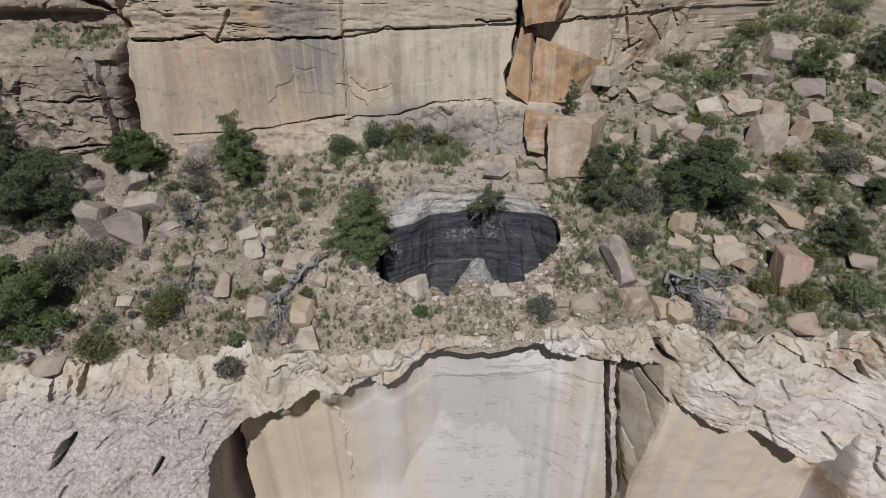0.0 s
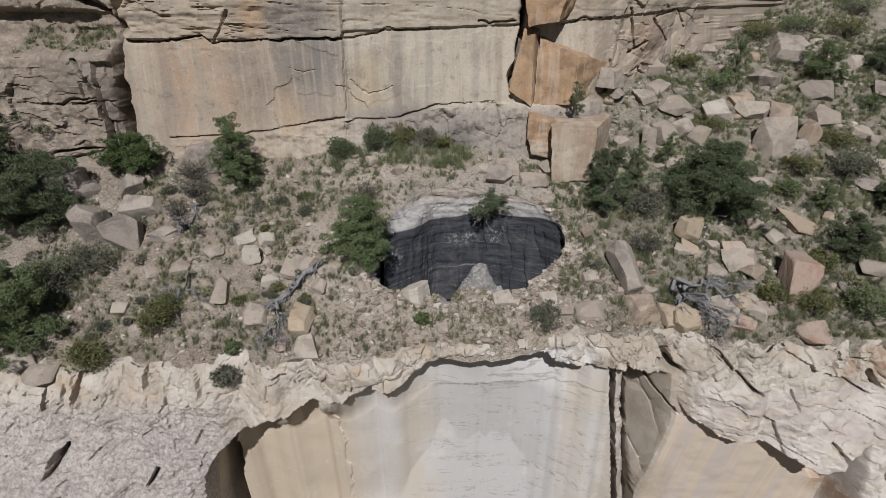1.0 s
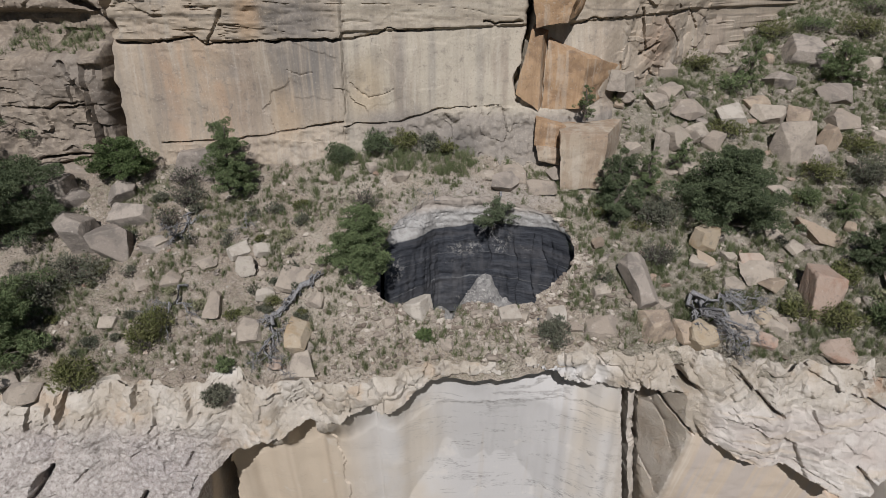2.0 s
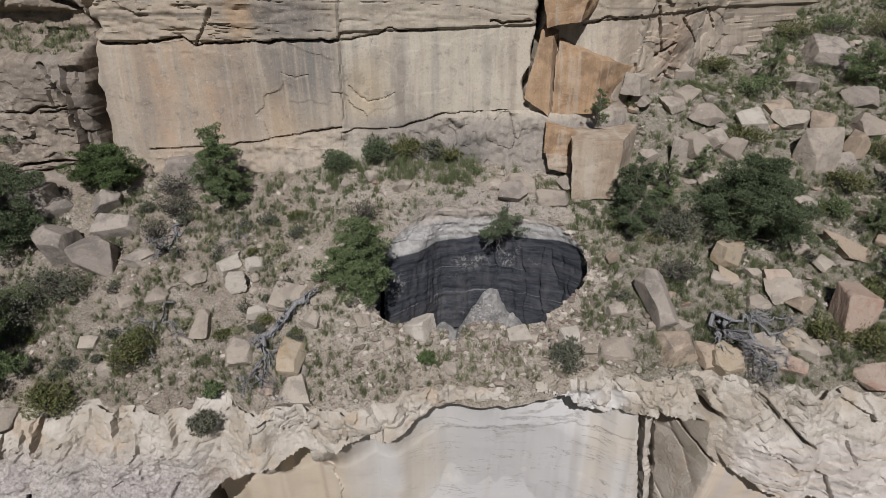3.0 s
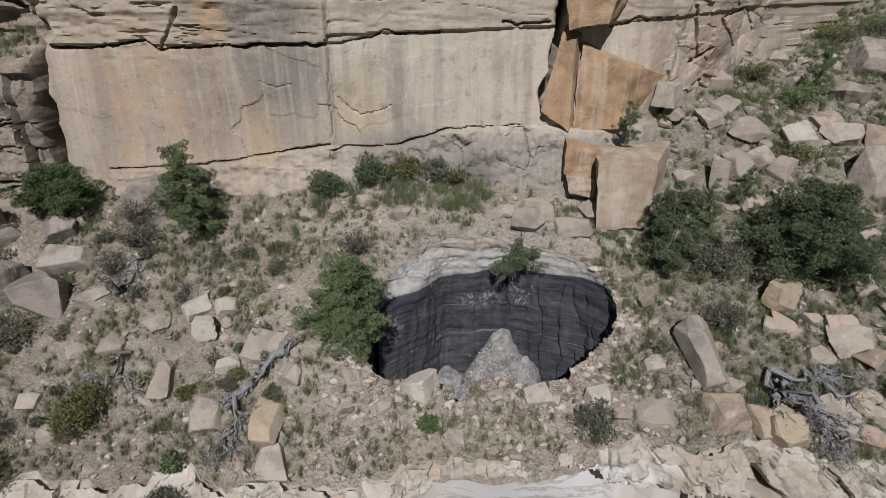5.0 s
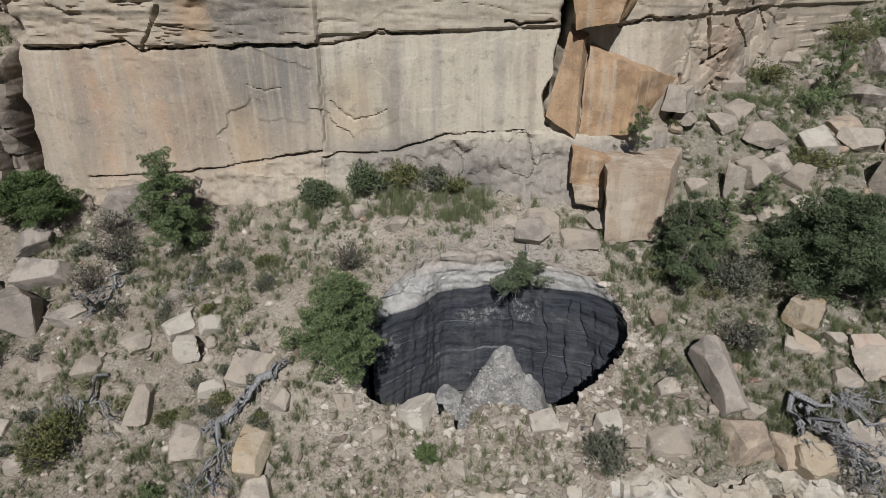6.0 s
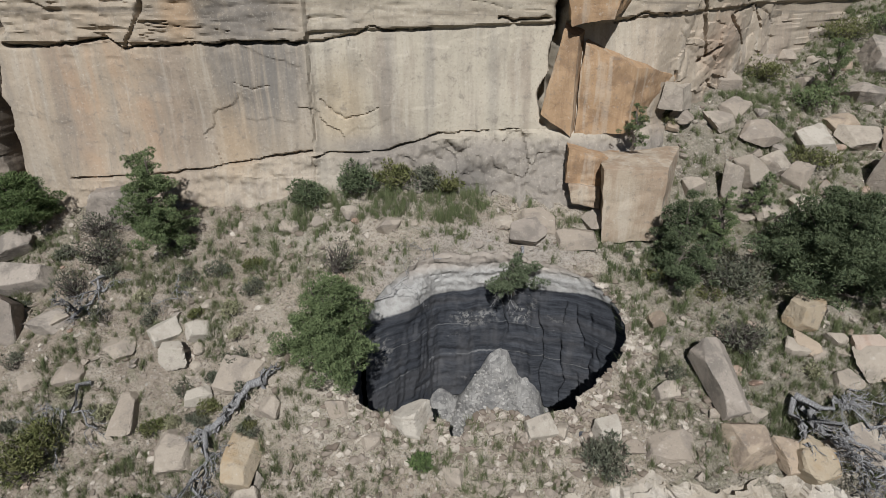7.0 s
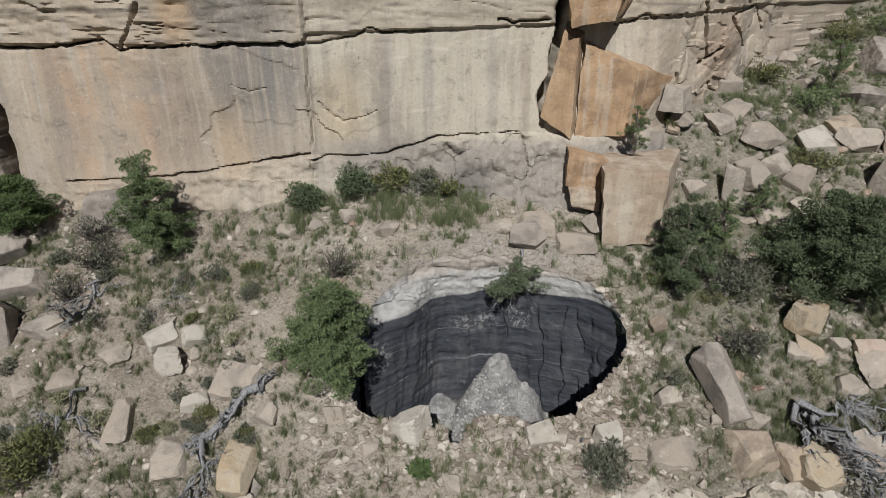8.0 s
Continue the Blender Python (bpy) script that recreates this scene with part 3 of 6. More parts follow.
def pale_cliff():
    g = Graph("pale_sandstone")
    p = g.place()
    x, y, z = g.split(p)["X"], g.split(p)["Y"], g.split(p)["Z"]
    blot = g.noise(p, 0.35, 6, 0.62)
    patch = g.noise(p, 1.1, 7, 0.66, 0.6)
    fleck = g.noise(p, 4.5, 7, 0.75, 0.4)
    grain = g.noise(p, 11, 6, 0.7)
    # cream rock along the brink, greyer and pinker to the west
    c = g.mix(g.band(blot, 0.36, 0.64), (0.425, 0.366, 0.293), (0.561, 0.509, 0.442))
    c = g.mix(g.band(patch, 0.55, 0.68, 0, 0.55), c, (0.357, 0.314, 0.272))
    c = g.mix(g.band(patch, 0.42, 0.32, 0, 0.5), c, (0.612, 0.570, 0.509))
    c = g.mix(g.math("MULTIPLY", g.band(g.noise(p, 0.5, 4), 0.56, 0.68), 0.55), c, (0.459, 0.340, 0.229))
    west = g.math("MULTIPLY", g.band(x, -12, -17), g.band(z, -3.6, -6.0))
    c = g.mix(g.math("MULTIPLY", west, g.band(blot, 0.3, 0.6, 0.9, 0.6)), c, (0.385, 0.347, 0.332))
    c = g.mix(g.math("MULTIPLY", west, g.band(fleck, 0.51, 0.60, 0, 0.75)), c, (0.225, 0.192, 0.175))
    c = g.mix(g.math("MULTIPLY", west, g.band(fleck, 0.47, 0.38, 0, 0.6)), c, (0.646, 0.612, 0.578))
    # the wall under the arch: grey-white wash with dark lichen lines, buff to the west
    under = g.math("MULTIPLY", g.math("MULTIPLY", g.band(x, -17.6, -16.8), g.band(x, 13.8, 11.6)), g.band(z, -0.8, -1.4))
    under = g.math("MULTIPLY", under, g.band(y, 32.3, 32.9))
    wash = g.mix(g.band(g.noise(g.place((0.25, 0.2, 0.12)), 1.0, 4, 0.5), 0.38, 0.62), (0.509, 0.455, 0.386), (0.531, 0.506, 0.476))
    wash = g.mix(g.math("MULTIPLY", g.band(x, -4.0, -9.0), g.band(z, -3.5, -6.5)), wash, (0.509, 0.425, 0.327))
    wash = g.mix(g.math("MULTIPLY", g.band(x, -2.0, 1.5), g.band(x, 9.6, 8.0)), wash, (0.476, 0.459, 0.442))
    wash = g.mix(g.band(g.noise(p, 0.5, 5, 0.6), 0.58, 0.68, 0, 0.4), wash, (0.595, 0.556, 0.501))
    wash = g.mix(g.band(g.noise(g.place((1.4, 0.2, 0.10)), 1.0, 4, 0.6), 0.58, 0.72, 0, 0.25), wash, (0.425, 0.357, 0.280))
    lines = g.noise(g.place((0.22, 0.2, 1.5)), 1.0, 6, 0.68, 0.7)
    thin_line = g.band(g.math("ABSOLUTE", g.math("SUBTRACT", lines, 0.56)), 0.016, 0.004)
    wash = g.mix(g.math("MULTIPLY", g.math("MULTIPLY", thin_line, g.band(patch, 0.42, 0.56)), g.band(x, -4, 0, 0.15, 0.75)), wash, (0.216, 0.204, 0.192))
    lichen = g.math("MULTIPLY", g.near(p, (4.5, 35, -4.4), (7.0, 12, 2.9)), g.band(lines, 0.52, 0.60))
    wash = g.mix(g.math("MULTIPLY", lichen, g.band(fleck, 0.4, 0.6, 0.25, 0.75)), wash, (0.240, 0.228, 0.212))
    c = g.mix(under, c, wash)
    # the eastern faces: tan with lilac-grey and white runs, paler rock over the bedding ledge
    over = g.math("MULTIPLY", g.band(x, 16.0, 17.5), g.band(z, -2.6, -3.6))
    c = g.mix(g.math("MULTIPLY", over, 0.75), c, g.mix(g.band(blot, 0.4, 0.6), (0.425, 0.378, 0.349), (0.526, 0.484, 0.442)))
    bed = g.noise(g.place((0.12, 0.1, 1.0)), 1.0, 5, 0.6, 0.5)
    c = g.mix(g.math("MULTIPLY", over, g.band(bed, 0.52, 0.62, 0, 0.5)), c, (0.476, 0.391, 0.297))
    slant = g.math("ADD", x, g.math("MULTIPLY", z, -0.12))
    east = g.math("MULTIPLY", g.math("MULTIPLY", g.band(slant, 16.6, 17.2), g.band(x, 28.4, 27.6)), g.band(g.math("ADD", z, g.math("MULTIPLY", g.math("SUBTRACT", x, 17), 0.33)), -5.9, -6.3))
    runs = g.noise(g.node("CombineXYZ", X=g.math("MULTIPLY", slant, 0.75), Y=0.0, Z=g.math("MULTIPLY", z, 0.03)).outputs[0], 1.0, 4, 0.55)
    tan = g.mix(g.band(runs, 0.50, 0.58, 0, 0.6), (0.505, 0.415, 0.322), (0.425, 0.382, 0.358))
    tan = g.mix(g.band(runs, 0.47, 0.40, 0, 0.7), tan, (0.60, 0.535, 0.452))
    c = g.mix(g.math("MULTIPLY", east, 0.92), c, tan)
    # brown on the flank and fins, their dim light put into it; rust farther east
    flank = g.math("MULTIPLY", g.math("MULTIPLY", g.band(x, 11.6, 12.0), g.band(y, 32.35, 32.7)), g.math("MULTIPLY", g.band(x, 17.4, 16.9), g.band(z, -2.4, -2.7)))
    c = g.mix(g.math("MULTIPLY", flank, 0.4), c, g.mix(g.band(patch, 0.4, 0.62), (0.288, 0.240, 0.192), (0.391, 0.336, 0.276)))
    rust = g.math("MULTIPLY", g.near(p, (28.6, 31, -12.6), (2.4, 7, 1.7)), g.band(patch, 0.36, 0.50))
    rust = g.math("MAXIMUM", rust, g.math("MULTIPLY", g.near(p, (27.8, 31, -1.4), (3.4, 7, 1.6)), g.band(patch, 0.45, 0.56)))
    c = g.mix(g.math("MULTIPLY", rust, 0.75), c, (0.288, 0.180, 0.112))
    calm = g.math("SUBTRACT", 1.0, g.math("MULTIPLY", g.math("MAXIMUM", g.math("MAXIMUM", under, east), g.math("MULTIPLY", over, 0.6)), 0.85))
    c = g.mix(g.math("MULTIPLY", calm, g.band(fleck, 0.56, 0.70, 0, 0.55)), c, (0.240, 0.204, 0.172))
    c = g.mix(g.math("MULTIPLY", calm, g.band(grain, 0.56, 0.72, 0, 0.4)), c, (0.248, 0.216, 0.184))
    c = g.mix(g.math("MULTIPLY", calm, g.band(grain, 0.42, 0.30, 0, 0.4)), c, (0.646, 0.603, 0.544))
    h = g.math("MULTIPLY", calm, g.math("ADD", g.math("MULTIPLY", grain, 0.6), g.math("ADD", g.math("MULTIPLY", patch, 1.5), g.math("MULTIPLY", fleck, 1.7))))
    return g.done(c, h, 0.7, 0.12)


def stony_soil():
    g = Graph("stony_soil")
    p = g.place()
    x = g.split(p)["X"]
    big = g.noise(p, 0.18, 5, 0.6)
    mid = g.noise(p, 0.9, 6, 0.65)
    fine = g.noise(p, 5.0, 7, 0.7)
    grain = g.noise(p, 18, 6, 0.7)
    c = g.mix(g.band(big, 0.36, 0.64), (0.410, 0.343, 0.270), (0.495, 0.430, 0.350))
    c = g.mix(g.band(mid, 0.52, 0.68, 0, 0.6), c, (0.265, 0.225, 0.178))
    c = g.mix(g.band(mid, 0.44, 0.32, 0, 0.55), c, (0.52, 0.465, 0.395))
    east = g.math("MULTIPLY", g.band(x, 8.0, 12.0), g.band(mid, 0.35, 0.6, 0.5, 1.0))
    c = g.mix(g.math("MULTIPLY", east, 0.7), c, (0.200, 0.186, 0.138))
    west = g.math("MULTIPLY", g.band(x, -7.0, -15.0), g.band(mid, 0.35, 0.6, 0.4, 1.0))
    c = g.mix(g.math("MULTIPLY", west, 0.65), c, (0.255, 0.205, 0.158))
    rim = g.math("MAXIMUM", g.near(p, (-2.7, 41.6, 5.5), (2.9, 2.5, 4)), g.math("MAXIMUM", g.near(p, (1.2, 43.4, 6.5), (4.0, 2.0, 4)), g.near(p, (5.4, 42.9, 6.5), (3.6, 1.6, 4))))
    c = g.mix(g.math("MULTIPLY", rim, g.band(mid, 0.25, 0.5, 0.95, 0.6)), c, (0.44, 0.395, 0.355))
    thatch = g.noise(p, 0.7, 6, 0.68, 0.5)
    c = g.mix(g.band(thatch, 0.50, 0.62, 0, 0.55), c, (0.225, 0.216, 0.142))
    # gravel of several sizes, pale and rusty
    for scale, lo, hi, k in ((1.7, 0.22, 0.16, 0.6), (3.4, 0.27, 0.20, 0.7), (7.0, 0.30, 0.22, 0.7), (15, 0.33, 0.22, 0.6)):
        v = g.node("TexVoronoi", Vector=p, Scale=scale)
        chosen = g.band(g.split(v.outputs["Color"])["X"], 0.46, 0.50)
        tone = g.mix(g.split(v.outputs["Color"])["Y"], (0.27, 0.21, 0.165), (0.56, 0.515, 0.455))
        c = g.mix(g.math("MULTIPLY", g.math("MULTIPLY", g.band(v.outputs["Distance"], lo, hi), chosen), k), c, tone)
    c = g.mix(g.band(fine, 0.53, 0.64, 0, 0.7), c, (0.165, 0.135, 0.100))
    c = g.mix(g.band(fine, 0.46, 0.36, 0, 0.5), c, (0.54, 0.485, 0.41))
    c = g.mix(g.band(grain, 0.44, 0.32, 0, 0.45), c, (0.475, 0.43, 0.38))
    c = g.mix(g.band(grain, 0.56, 0.68, 0, 0.6), c, (0.13, 0.107, 0.083))
    h = g.math("SUBTRACT", g.math("ADD", grain, g.math("ADD", g.math("MULTIPLY", mid, 1.2), fine)), g.math("ADD", g.cells(p, 7.0), g.cells(p, 3.4)))
    return g.done(c, h, 1.0, 0.13)


def sinkhole_rock():
    g = Graph("shaded_rock_under_white_sandstone")
    p = g.place()
    warp = g.noise(p, 0.5, 4, 0.6)
    z = g.math("ADD", g.split(p)["Z"], g.math("MULTIPLY", warp, 0.5))
    x = g.split(p)["X"]
    grain = g.noise(p, 6, 6, 0.7)
    layer = g.node("CombineXYZ", X=g.math("MULTIPLY", x, 0.12), Y=0.0, Z=z).outputs[0]
    thin = g.noise(layer, 4.6, 6, 0.72)
    thick = g.noise(layer, 0.9, 2, 0.5)
    # banded rock in near-black: the pit's shade is put into this colour
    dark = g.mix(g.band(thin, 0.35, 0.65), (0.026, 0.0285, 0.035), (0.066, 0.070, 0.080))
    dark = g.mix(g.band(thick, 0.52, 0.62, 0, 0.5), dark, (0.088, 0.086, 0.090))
    # thin pale seams, and dusty patches of spilt chips
    for level, width in ((0.25, 0.035), (2.4, 0.02)):
        d = g.math("ABSOLUTE", g.math("SUBTRACT", g.math("ADD", z, g.math("MULTIPLY", thick, 0.5)), level))
        dark = g.mix(g.math("MULTIPLY", g.band(d, width * 1.6, width * 0.5), g.band(g.noise(p, 1.2, 3), 0.42, 0.55, 0.1, 0.5)), dark, (0.256, 0.254, 0.249))
    chips = g.math("MULTIPLY", g.band(g.noise(p, 0.55, 4, 0.6), 0.60, 0.68), g.band(g.noise(p, 4.5, 5, 0.7), 0.48, 0.60))
    dust = g.math("MAXIMUM", g.near(p, (1.4, 43, 2.3), (1.9, 4, 0.8)), g.math("MAXIMUM", g.near(p, (4.0, 43, 2.6), (0.9, 4, 1.0)), g.near(p, (-4.0, 40, 2.0), (1.1, 4, 1.5))))
    chips = g.math("MAXIMUM", g.math("MULTIPLY", chips, 0.6), g.math("MULTIPLY", dust, g.band(g.noise(p, 3.6, 6, 0.7), 0.50, 0.58)))
    dark = g.mix(g.math("MULTIPLY", chips, 0.8), dark, (0.295, 0.284, 0.265))
    veil = g.noise(g.place((0.5, 0.5, 0.16)), 1.0, 5, 0.62)
    dark = g.mix(g.band(veil, 0.50, 0.66, 0, 0.45), dark, (0.115, 0.112, 0.114))
    dark = g.mix(g.band(grain, 0.58, 0.74, 0, 0.35), dark, (0.13, 0.127, 0.125))
    lump = g.noise(p, 1.6, 6, 0.66, 0.5)
    pale = g.mix(g.band(lump, 0.35, 0.62), (0.275, 0.262, 0.245), (0.40, 0.386, 0.365))
    pale = g.mix(g.band(g.split(p)["Z"], 5.3, 6.2, 0, 0.8), pale, (0.375, 0.318, 0.265))
    pale = g.mix(g.band(thin, 0.60, 0.70, 0, 0.35), pale, (0.21, 0.198, 0.186))
    pale = g.mix(g.band(grain, 0.55, 0.72, 0, 0.5), pale, (0.266, 0.244, 0.223))
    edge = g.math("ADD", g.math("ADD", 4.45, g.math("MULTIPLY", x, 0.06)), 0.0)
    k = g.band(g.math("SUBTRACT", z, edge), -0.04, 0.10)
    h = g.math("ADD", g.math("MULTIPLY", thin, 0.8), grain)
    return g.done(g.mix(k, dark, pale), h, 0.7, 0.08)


def rubble():
    g = Graph("grey_rubble")
    p = g.place()
    v = g.node("TexVoronoi", Vector=p, Scale=3.5)
    w = g.node("TexVoronoi", Vector=p, Scale=9.0)
    c = g.mix(g.split(v.outputs["Color"])["X"], (0.17, 0.163, 0.155), (0.30, 0.288, 0.27))
    c = g.mix(g.math("MULTIPLY", g.band(w.outputs["Distance"], 0.35, 0.2), g.band(g.split(w.outputs["Color"])["X"], 0.6, 0.7)), c, (0.355, 0.345, 0.329))
    c = g.mix(g.band(g.noise(p, 0.8, 6, 0.65), 0.50, 0.62, 0, 0.5), c, (0.075, 0.074, 0.077))
    return g.done(c, g.math("ADD", v.outputs["Distance"], w.outputs["Distance"]), 0.6, 0.08)


def boulder_stone(name, lo, hi, stain, amount, split=0.12, streak=0.0):
    g = Graph(name)
    r = g.node("ObjectInfo").outputs["Random"]
    p = g.place()
    blot = g.noise(p, 0.7, 6, 0.62, 0.4)
    spot = g.noise(p, 2.6, 6, 0.66, 0.3)
    grain = g.noise(p, 9, 6, 0.7)
    c = g.mix(r, lo, hi)
    c = g.mix(g.band(blot, 0.46, 0.62, 0, amount), c, stain)
    if streak:
        run = g.noise(g.place((1.6, 1.6, 0.14)), 1.0, 5, 0.6)
        c = g.mix(g.band(run, 0.50, 0.62, 0, streak), c, stain)
        c = g.mix(g.band(run, 0.47, 0.36, 0, streak), c, (0.47, 0.41, 0.335))
    c = g.mix(g.band(spot, 0.56, 0.68, 0, 0.5), c, (0.17, 0.15, 0.13))
    c = g.mix(g.band(spot, 0.40, 0.30, 0, 0.45), c, (0.50, 0.455, 0.395))
    c = g.mix(g.band(grain, 0.56, 0.72, 0, 0.5), c, (0.17, 0.15, 0.13))
    c = g.mix(g.band(grain, 0.42, 0.28, 0, 0.45), c, (0.56, 0.515, 0.45))
    bent_at = g.node("VectorMath")
    bent_at.operation = "ADD"
    g.put(bent_at.inputs[0], p)
    g.put(bent_at.inputs[1], g.node("TexNoise", Vector=p, Scale=1.2, Detail=3.0).outputs["Color"])
    seam = g.math("MULTIPLY", g.band(g.cells(bent_at.outputs[0], 0.42, "DISTANCE_TO_EDGE"), 0.016, 0.003), g.band(blot, 0.44, 0.56))
    c = g.mix(g.math("MULTIPLY", seam, split), c, (0.09, 0.075, 0.062))
    h = g.math("SUBTRACT", g.math("ADD", g.math("MULTIPLY", grain, 0.9), g.math("MULTIPLY", spot, 1.2)), g.math("MULTIPLY", seam, 2 * split))
    return g.done(c, h, 0.6, 0.07)


def plain_far():
    g = Graph("dark_unseen_ground")
    p = g.place()
    return g.done(g.mix(g.band(g.noise(p, 0.05, 5), 0.4, 0.6), (0.07, 0.075, 0.045), (0.19, 0.16, 0.12)), g.noise(p, 0.5, 4), 0.5, 0.3)


def leaf_stuff(name, dark, light, dry=None):
    g = Graph(name, 0.8, 0.12)
    r = g.node("NewGeometry").outputs["Random Per Island"]
    c = g.mix(r, dark, light)
    c = g.mix(g.band(g.noise(g.place(), 1.1, 3), 0.42, 0.62, 0, 0.6), c, dry or light)
    return g.done(c)


def wood(name, dark, light):
    g = Graph(name, 0.85)
    p = g.place((5, 5, 1.2))
    n = g.noise(p, 4, 6, 0.65)
    return g.done(g.mix(g.band(n, 0.35, 0.65), dark, light), n, 0.7, 0.03)


MAT_CLIFF, MAT_LOWER, MAT_SOIL, MAT_HOLE, MAT_RUBBLE, MAT_FAR = sandstone_cliff(), pale_cliff(), stony_soil(), sinkhole_rock(), rubble(), plain_far()
MAT_PALE = boulder_stone("pale_boulder_stone", (0.295, 0.246, 0.198), (0.395, 0.342, 0.280), (0.235, 0.20, 0.168), 0.7)
MAT_GREY = boulder_stone("grey_boulder_stone", (0.27, 0.23, 0.195), (0.34, 0.295, 0.25), (0.165, 0.145, 0.125), 0.75)
MAT_PINK = boulder_stone("rusty_boulder_stone", (0.345, 0.26, 0.205), (0.40, 0.32, 0.26), (0.30, 0.185, 0.13), 0.7)
MAT_OCHRE = boulder_stone("ochre_boulder_stone", (0.36, 0.29, 0.20), (0.40, 0.335, 0.255), (0.33, 0.235, 0.135), 0.75)
MAT_BUFF = boulder_stone("buff_boulder_stone", (0.34, 0.265, 0.195), (0.38, 0.305, 0.23), (0.225, 0.175, 0.135), 0.8)
MAT_BLOCK = boulder_stone("streaked_buff_stone", (0.37, 0.300, 0.222), (0.41, 0.335, 0.255), (0.29, 0.205, 0.14), 0.6, 0.05, 0.55)
MAT_WHITE = boulder_stone("white_boulder_stone", (0.405, 0.36, 0.303), (0.465, 0.42, 0.36), (0.31, 0.268, 0.22), 0.5, 0.15)
MAT_BROWN = boulder_stone("brown_sandstone", (0.355, 0.228, 0.130), (0.40, 0.268, 0.16), (0.235, 0.152, 0.092), 0.8, 0.05, 0.4)
MAT_JUNIPER = leaf_stuff("juniper_leaf", (0.050, 0.076, 0.034), (0.185, 0.222, 0.104), (0.132, 0.166, 0.078))
MAT_DARKLEAF = leaf_stuff("pinyon_needle", (0.040, 0.056, 0.032), (0.135, 0.160, 0.085), (0.094, 0.118, 0.062))
MAT_BRIGHT = leaf_stuff("green_shrub_leaf", (0.042, 0.070, 0.025), (0.125, 0.160, 0.065), (0.090, 0.122, 0.050))
MAT_SAGE = leaf_stuff("grey_green_leaf", (0.070, 0.078, 0.054), (0.150, 0.155, 0.112), (0.14, 0.132, 0.095))
MAT_RIMLEAF = leaf_stuff("grey_juniper_leaf", (0.058, 0.078, 0.045), (0.165, 0.190, 0.112), (0.13, 0.15, 0.09))
MAT_OLIVE = leaf_stuff("olive_leaf", (0.065, 0.075, 0.026), (0.155, 0.160, 0.064), (0.15, 0.142, 0.066))
MAT_GRASS = leaf_stuff("bunch_grass", (0.082, 0.100, 0.046), (0.185, 0.196, 0.102), (0.20, 0.20, 0.115))
MAT_DRYGRASS = leaf_stuff("dry_grass", (0.17, 0.175, 0.095), (0.33, 0.315, 0.20), (0.31, 0.29, 0.19))
MAT_GREENGRASS = leaf_stuff("green_grass", (0.082, 0.105, 0.045), (0.190, 0.212, 0.108), (0.17, 0.18, 0.10))
MAT_BARK = wood("juniper_bark", (0.07, 0.055, 0.042), (0.158, 0.137, 0.117))
MAT_DEAD = wood("weathered_dead_wood", (0.105, 0.10, 0.10), (0.31, 0.305, 0.305))
MAT_TWIG = wood("dry_twigs", (0.06, 0.05, 0.042), (0.15, 0.13, 0.115))


def chip_stone(name, lo, hi):
    g = Graph(name)
    r = g.math("POWER", g.node("NewGeometry").outputs["Random Per Island"], 1.7)
    c = g.mix(r, lo, hi)
    c = g.mix(g.band(g.noise(g.place(), 9, 4), 0.5, 0.7, 0, 0.4), c, (0.20, 0.175, 0.15))
    return g.done(c)


MAT_CHIPS = chip_stone("stone_chips", (0.18, 0.143, 0.113), (0.52, 0.46, 0.39))
MAT_PITCHIPS = chip_stone("grey_stone_chips", (0.16, 0.155, 0.148), (0.42, 0.40, 0.375))
# ---- the land ----
def axis(lo, hi, fine_lo, fine_hi, fine):
    """Grid lines, fine in the middle and growing coarse outwards."""
    mid = np.arange(fine_lo, fine_hi + fine / 2, fine)
    out, step = [fine_lo], fine
    while out[-1] > lo:
        step *= 1.35
        out.append(max(lo, out[-1] - step))
    left = out[:0:-1]
    out, step = [mid[-1]], fine
    while out[-1] < hi:
        step *= 1.35
        out.append(min(hi, out[-1] + step))
    return np.concatenate([left, mid, out[1:]])


def sheet(name, X, Y, Z, material, keep=None, flip=False, smooth=True, crisp=0):
    """A mesh from a grid of places; keep: which of its faces stay."""
    n, m = X.shape
    co = np.stack([X, Y, Z], -1).reshape(-1, 3)
    i = np.arange(n * m).reshape(n, m)
    q = np.stack([i[:-1, :-1], i[:-1, 1:], i[1:, 1:], i[1:, :-1]], -1)
    if flip:
        q = q[..., ::-1]
    q = (q[keep] if keep is not None else q.reshape(-1, 4)).reshape(-1, 4)
    used = np.unique(q)
    back = np.zeros(n * m, int)
    back[used] = np.arange(len(used))
    co, q = co[used], back[q]
    me = bpy.data.meshes.new(name)
    me.vertices.add(len(co))
    me.vertices.foreach_set("co", co.ravel())
    me.loops.add(q.size)
    me.loops.foreach_set("vertex_index", q.ravel().astype(np.int32))
    me.polygons.add(len(q))
    me.polygons.foreach_set("loop_start", np.arange(0, q.size, 4, dtype=np.int32))
    me.polygons.foreach_set("use_smooth", np.full(len(q), smooth))
    me.update(calc_edges=True)
    me.validate()
    if crisp:
        me.set_sharp_from_angle(angle=radians(crisp))
    me.materials.append(material)
    return new(name, me)


# the ledge
gx, gy = axis(-300, 300, -34, 42, 0.13), axis(29.5, 400, 30.6, 62, 0.13)
X, Y = np.meshgrid(gx, gy)
lip = lip_y(X)
Yc = np.maximum(Y, lip - 0.25)
Z = ledge_z(X, Yc) - 0.9 * ramp(lip + 0.5 - Yc, 0, 0.75)
Z = np.where(Y > 75, np.maximum(Z, 34 + 0 * Z) * ramp(Y, 75, 80) + Z * (1 - ramp(Y, 75, 80)), Z)
inside = hole_in(X, Yc)
far = np.hypot(X - HOLE_C[0], Yc - HOLE_C[1])
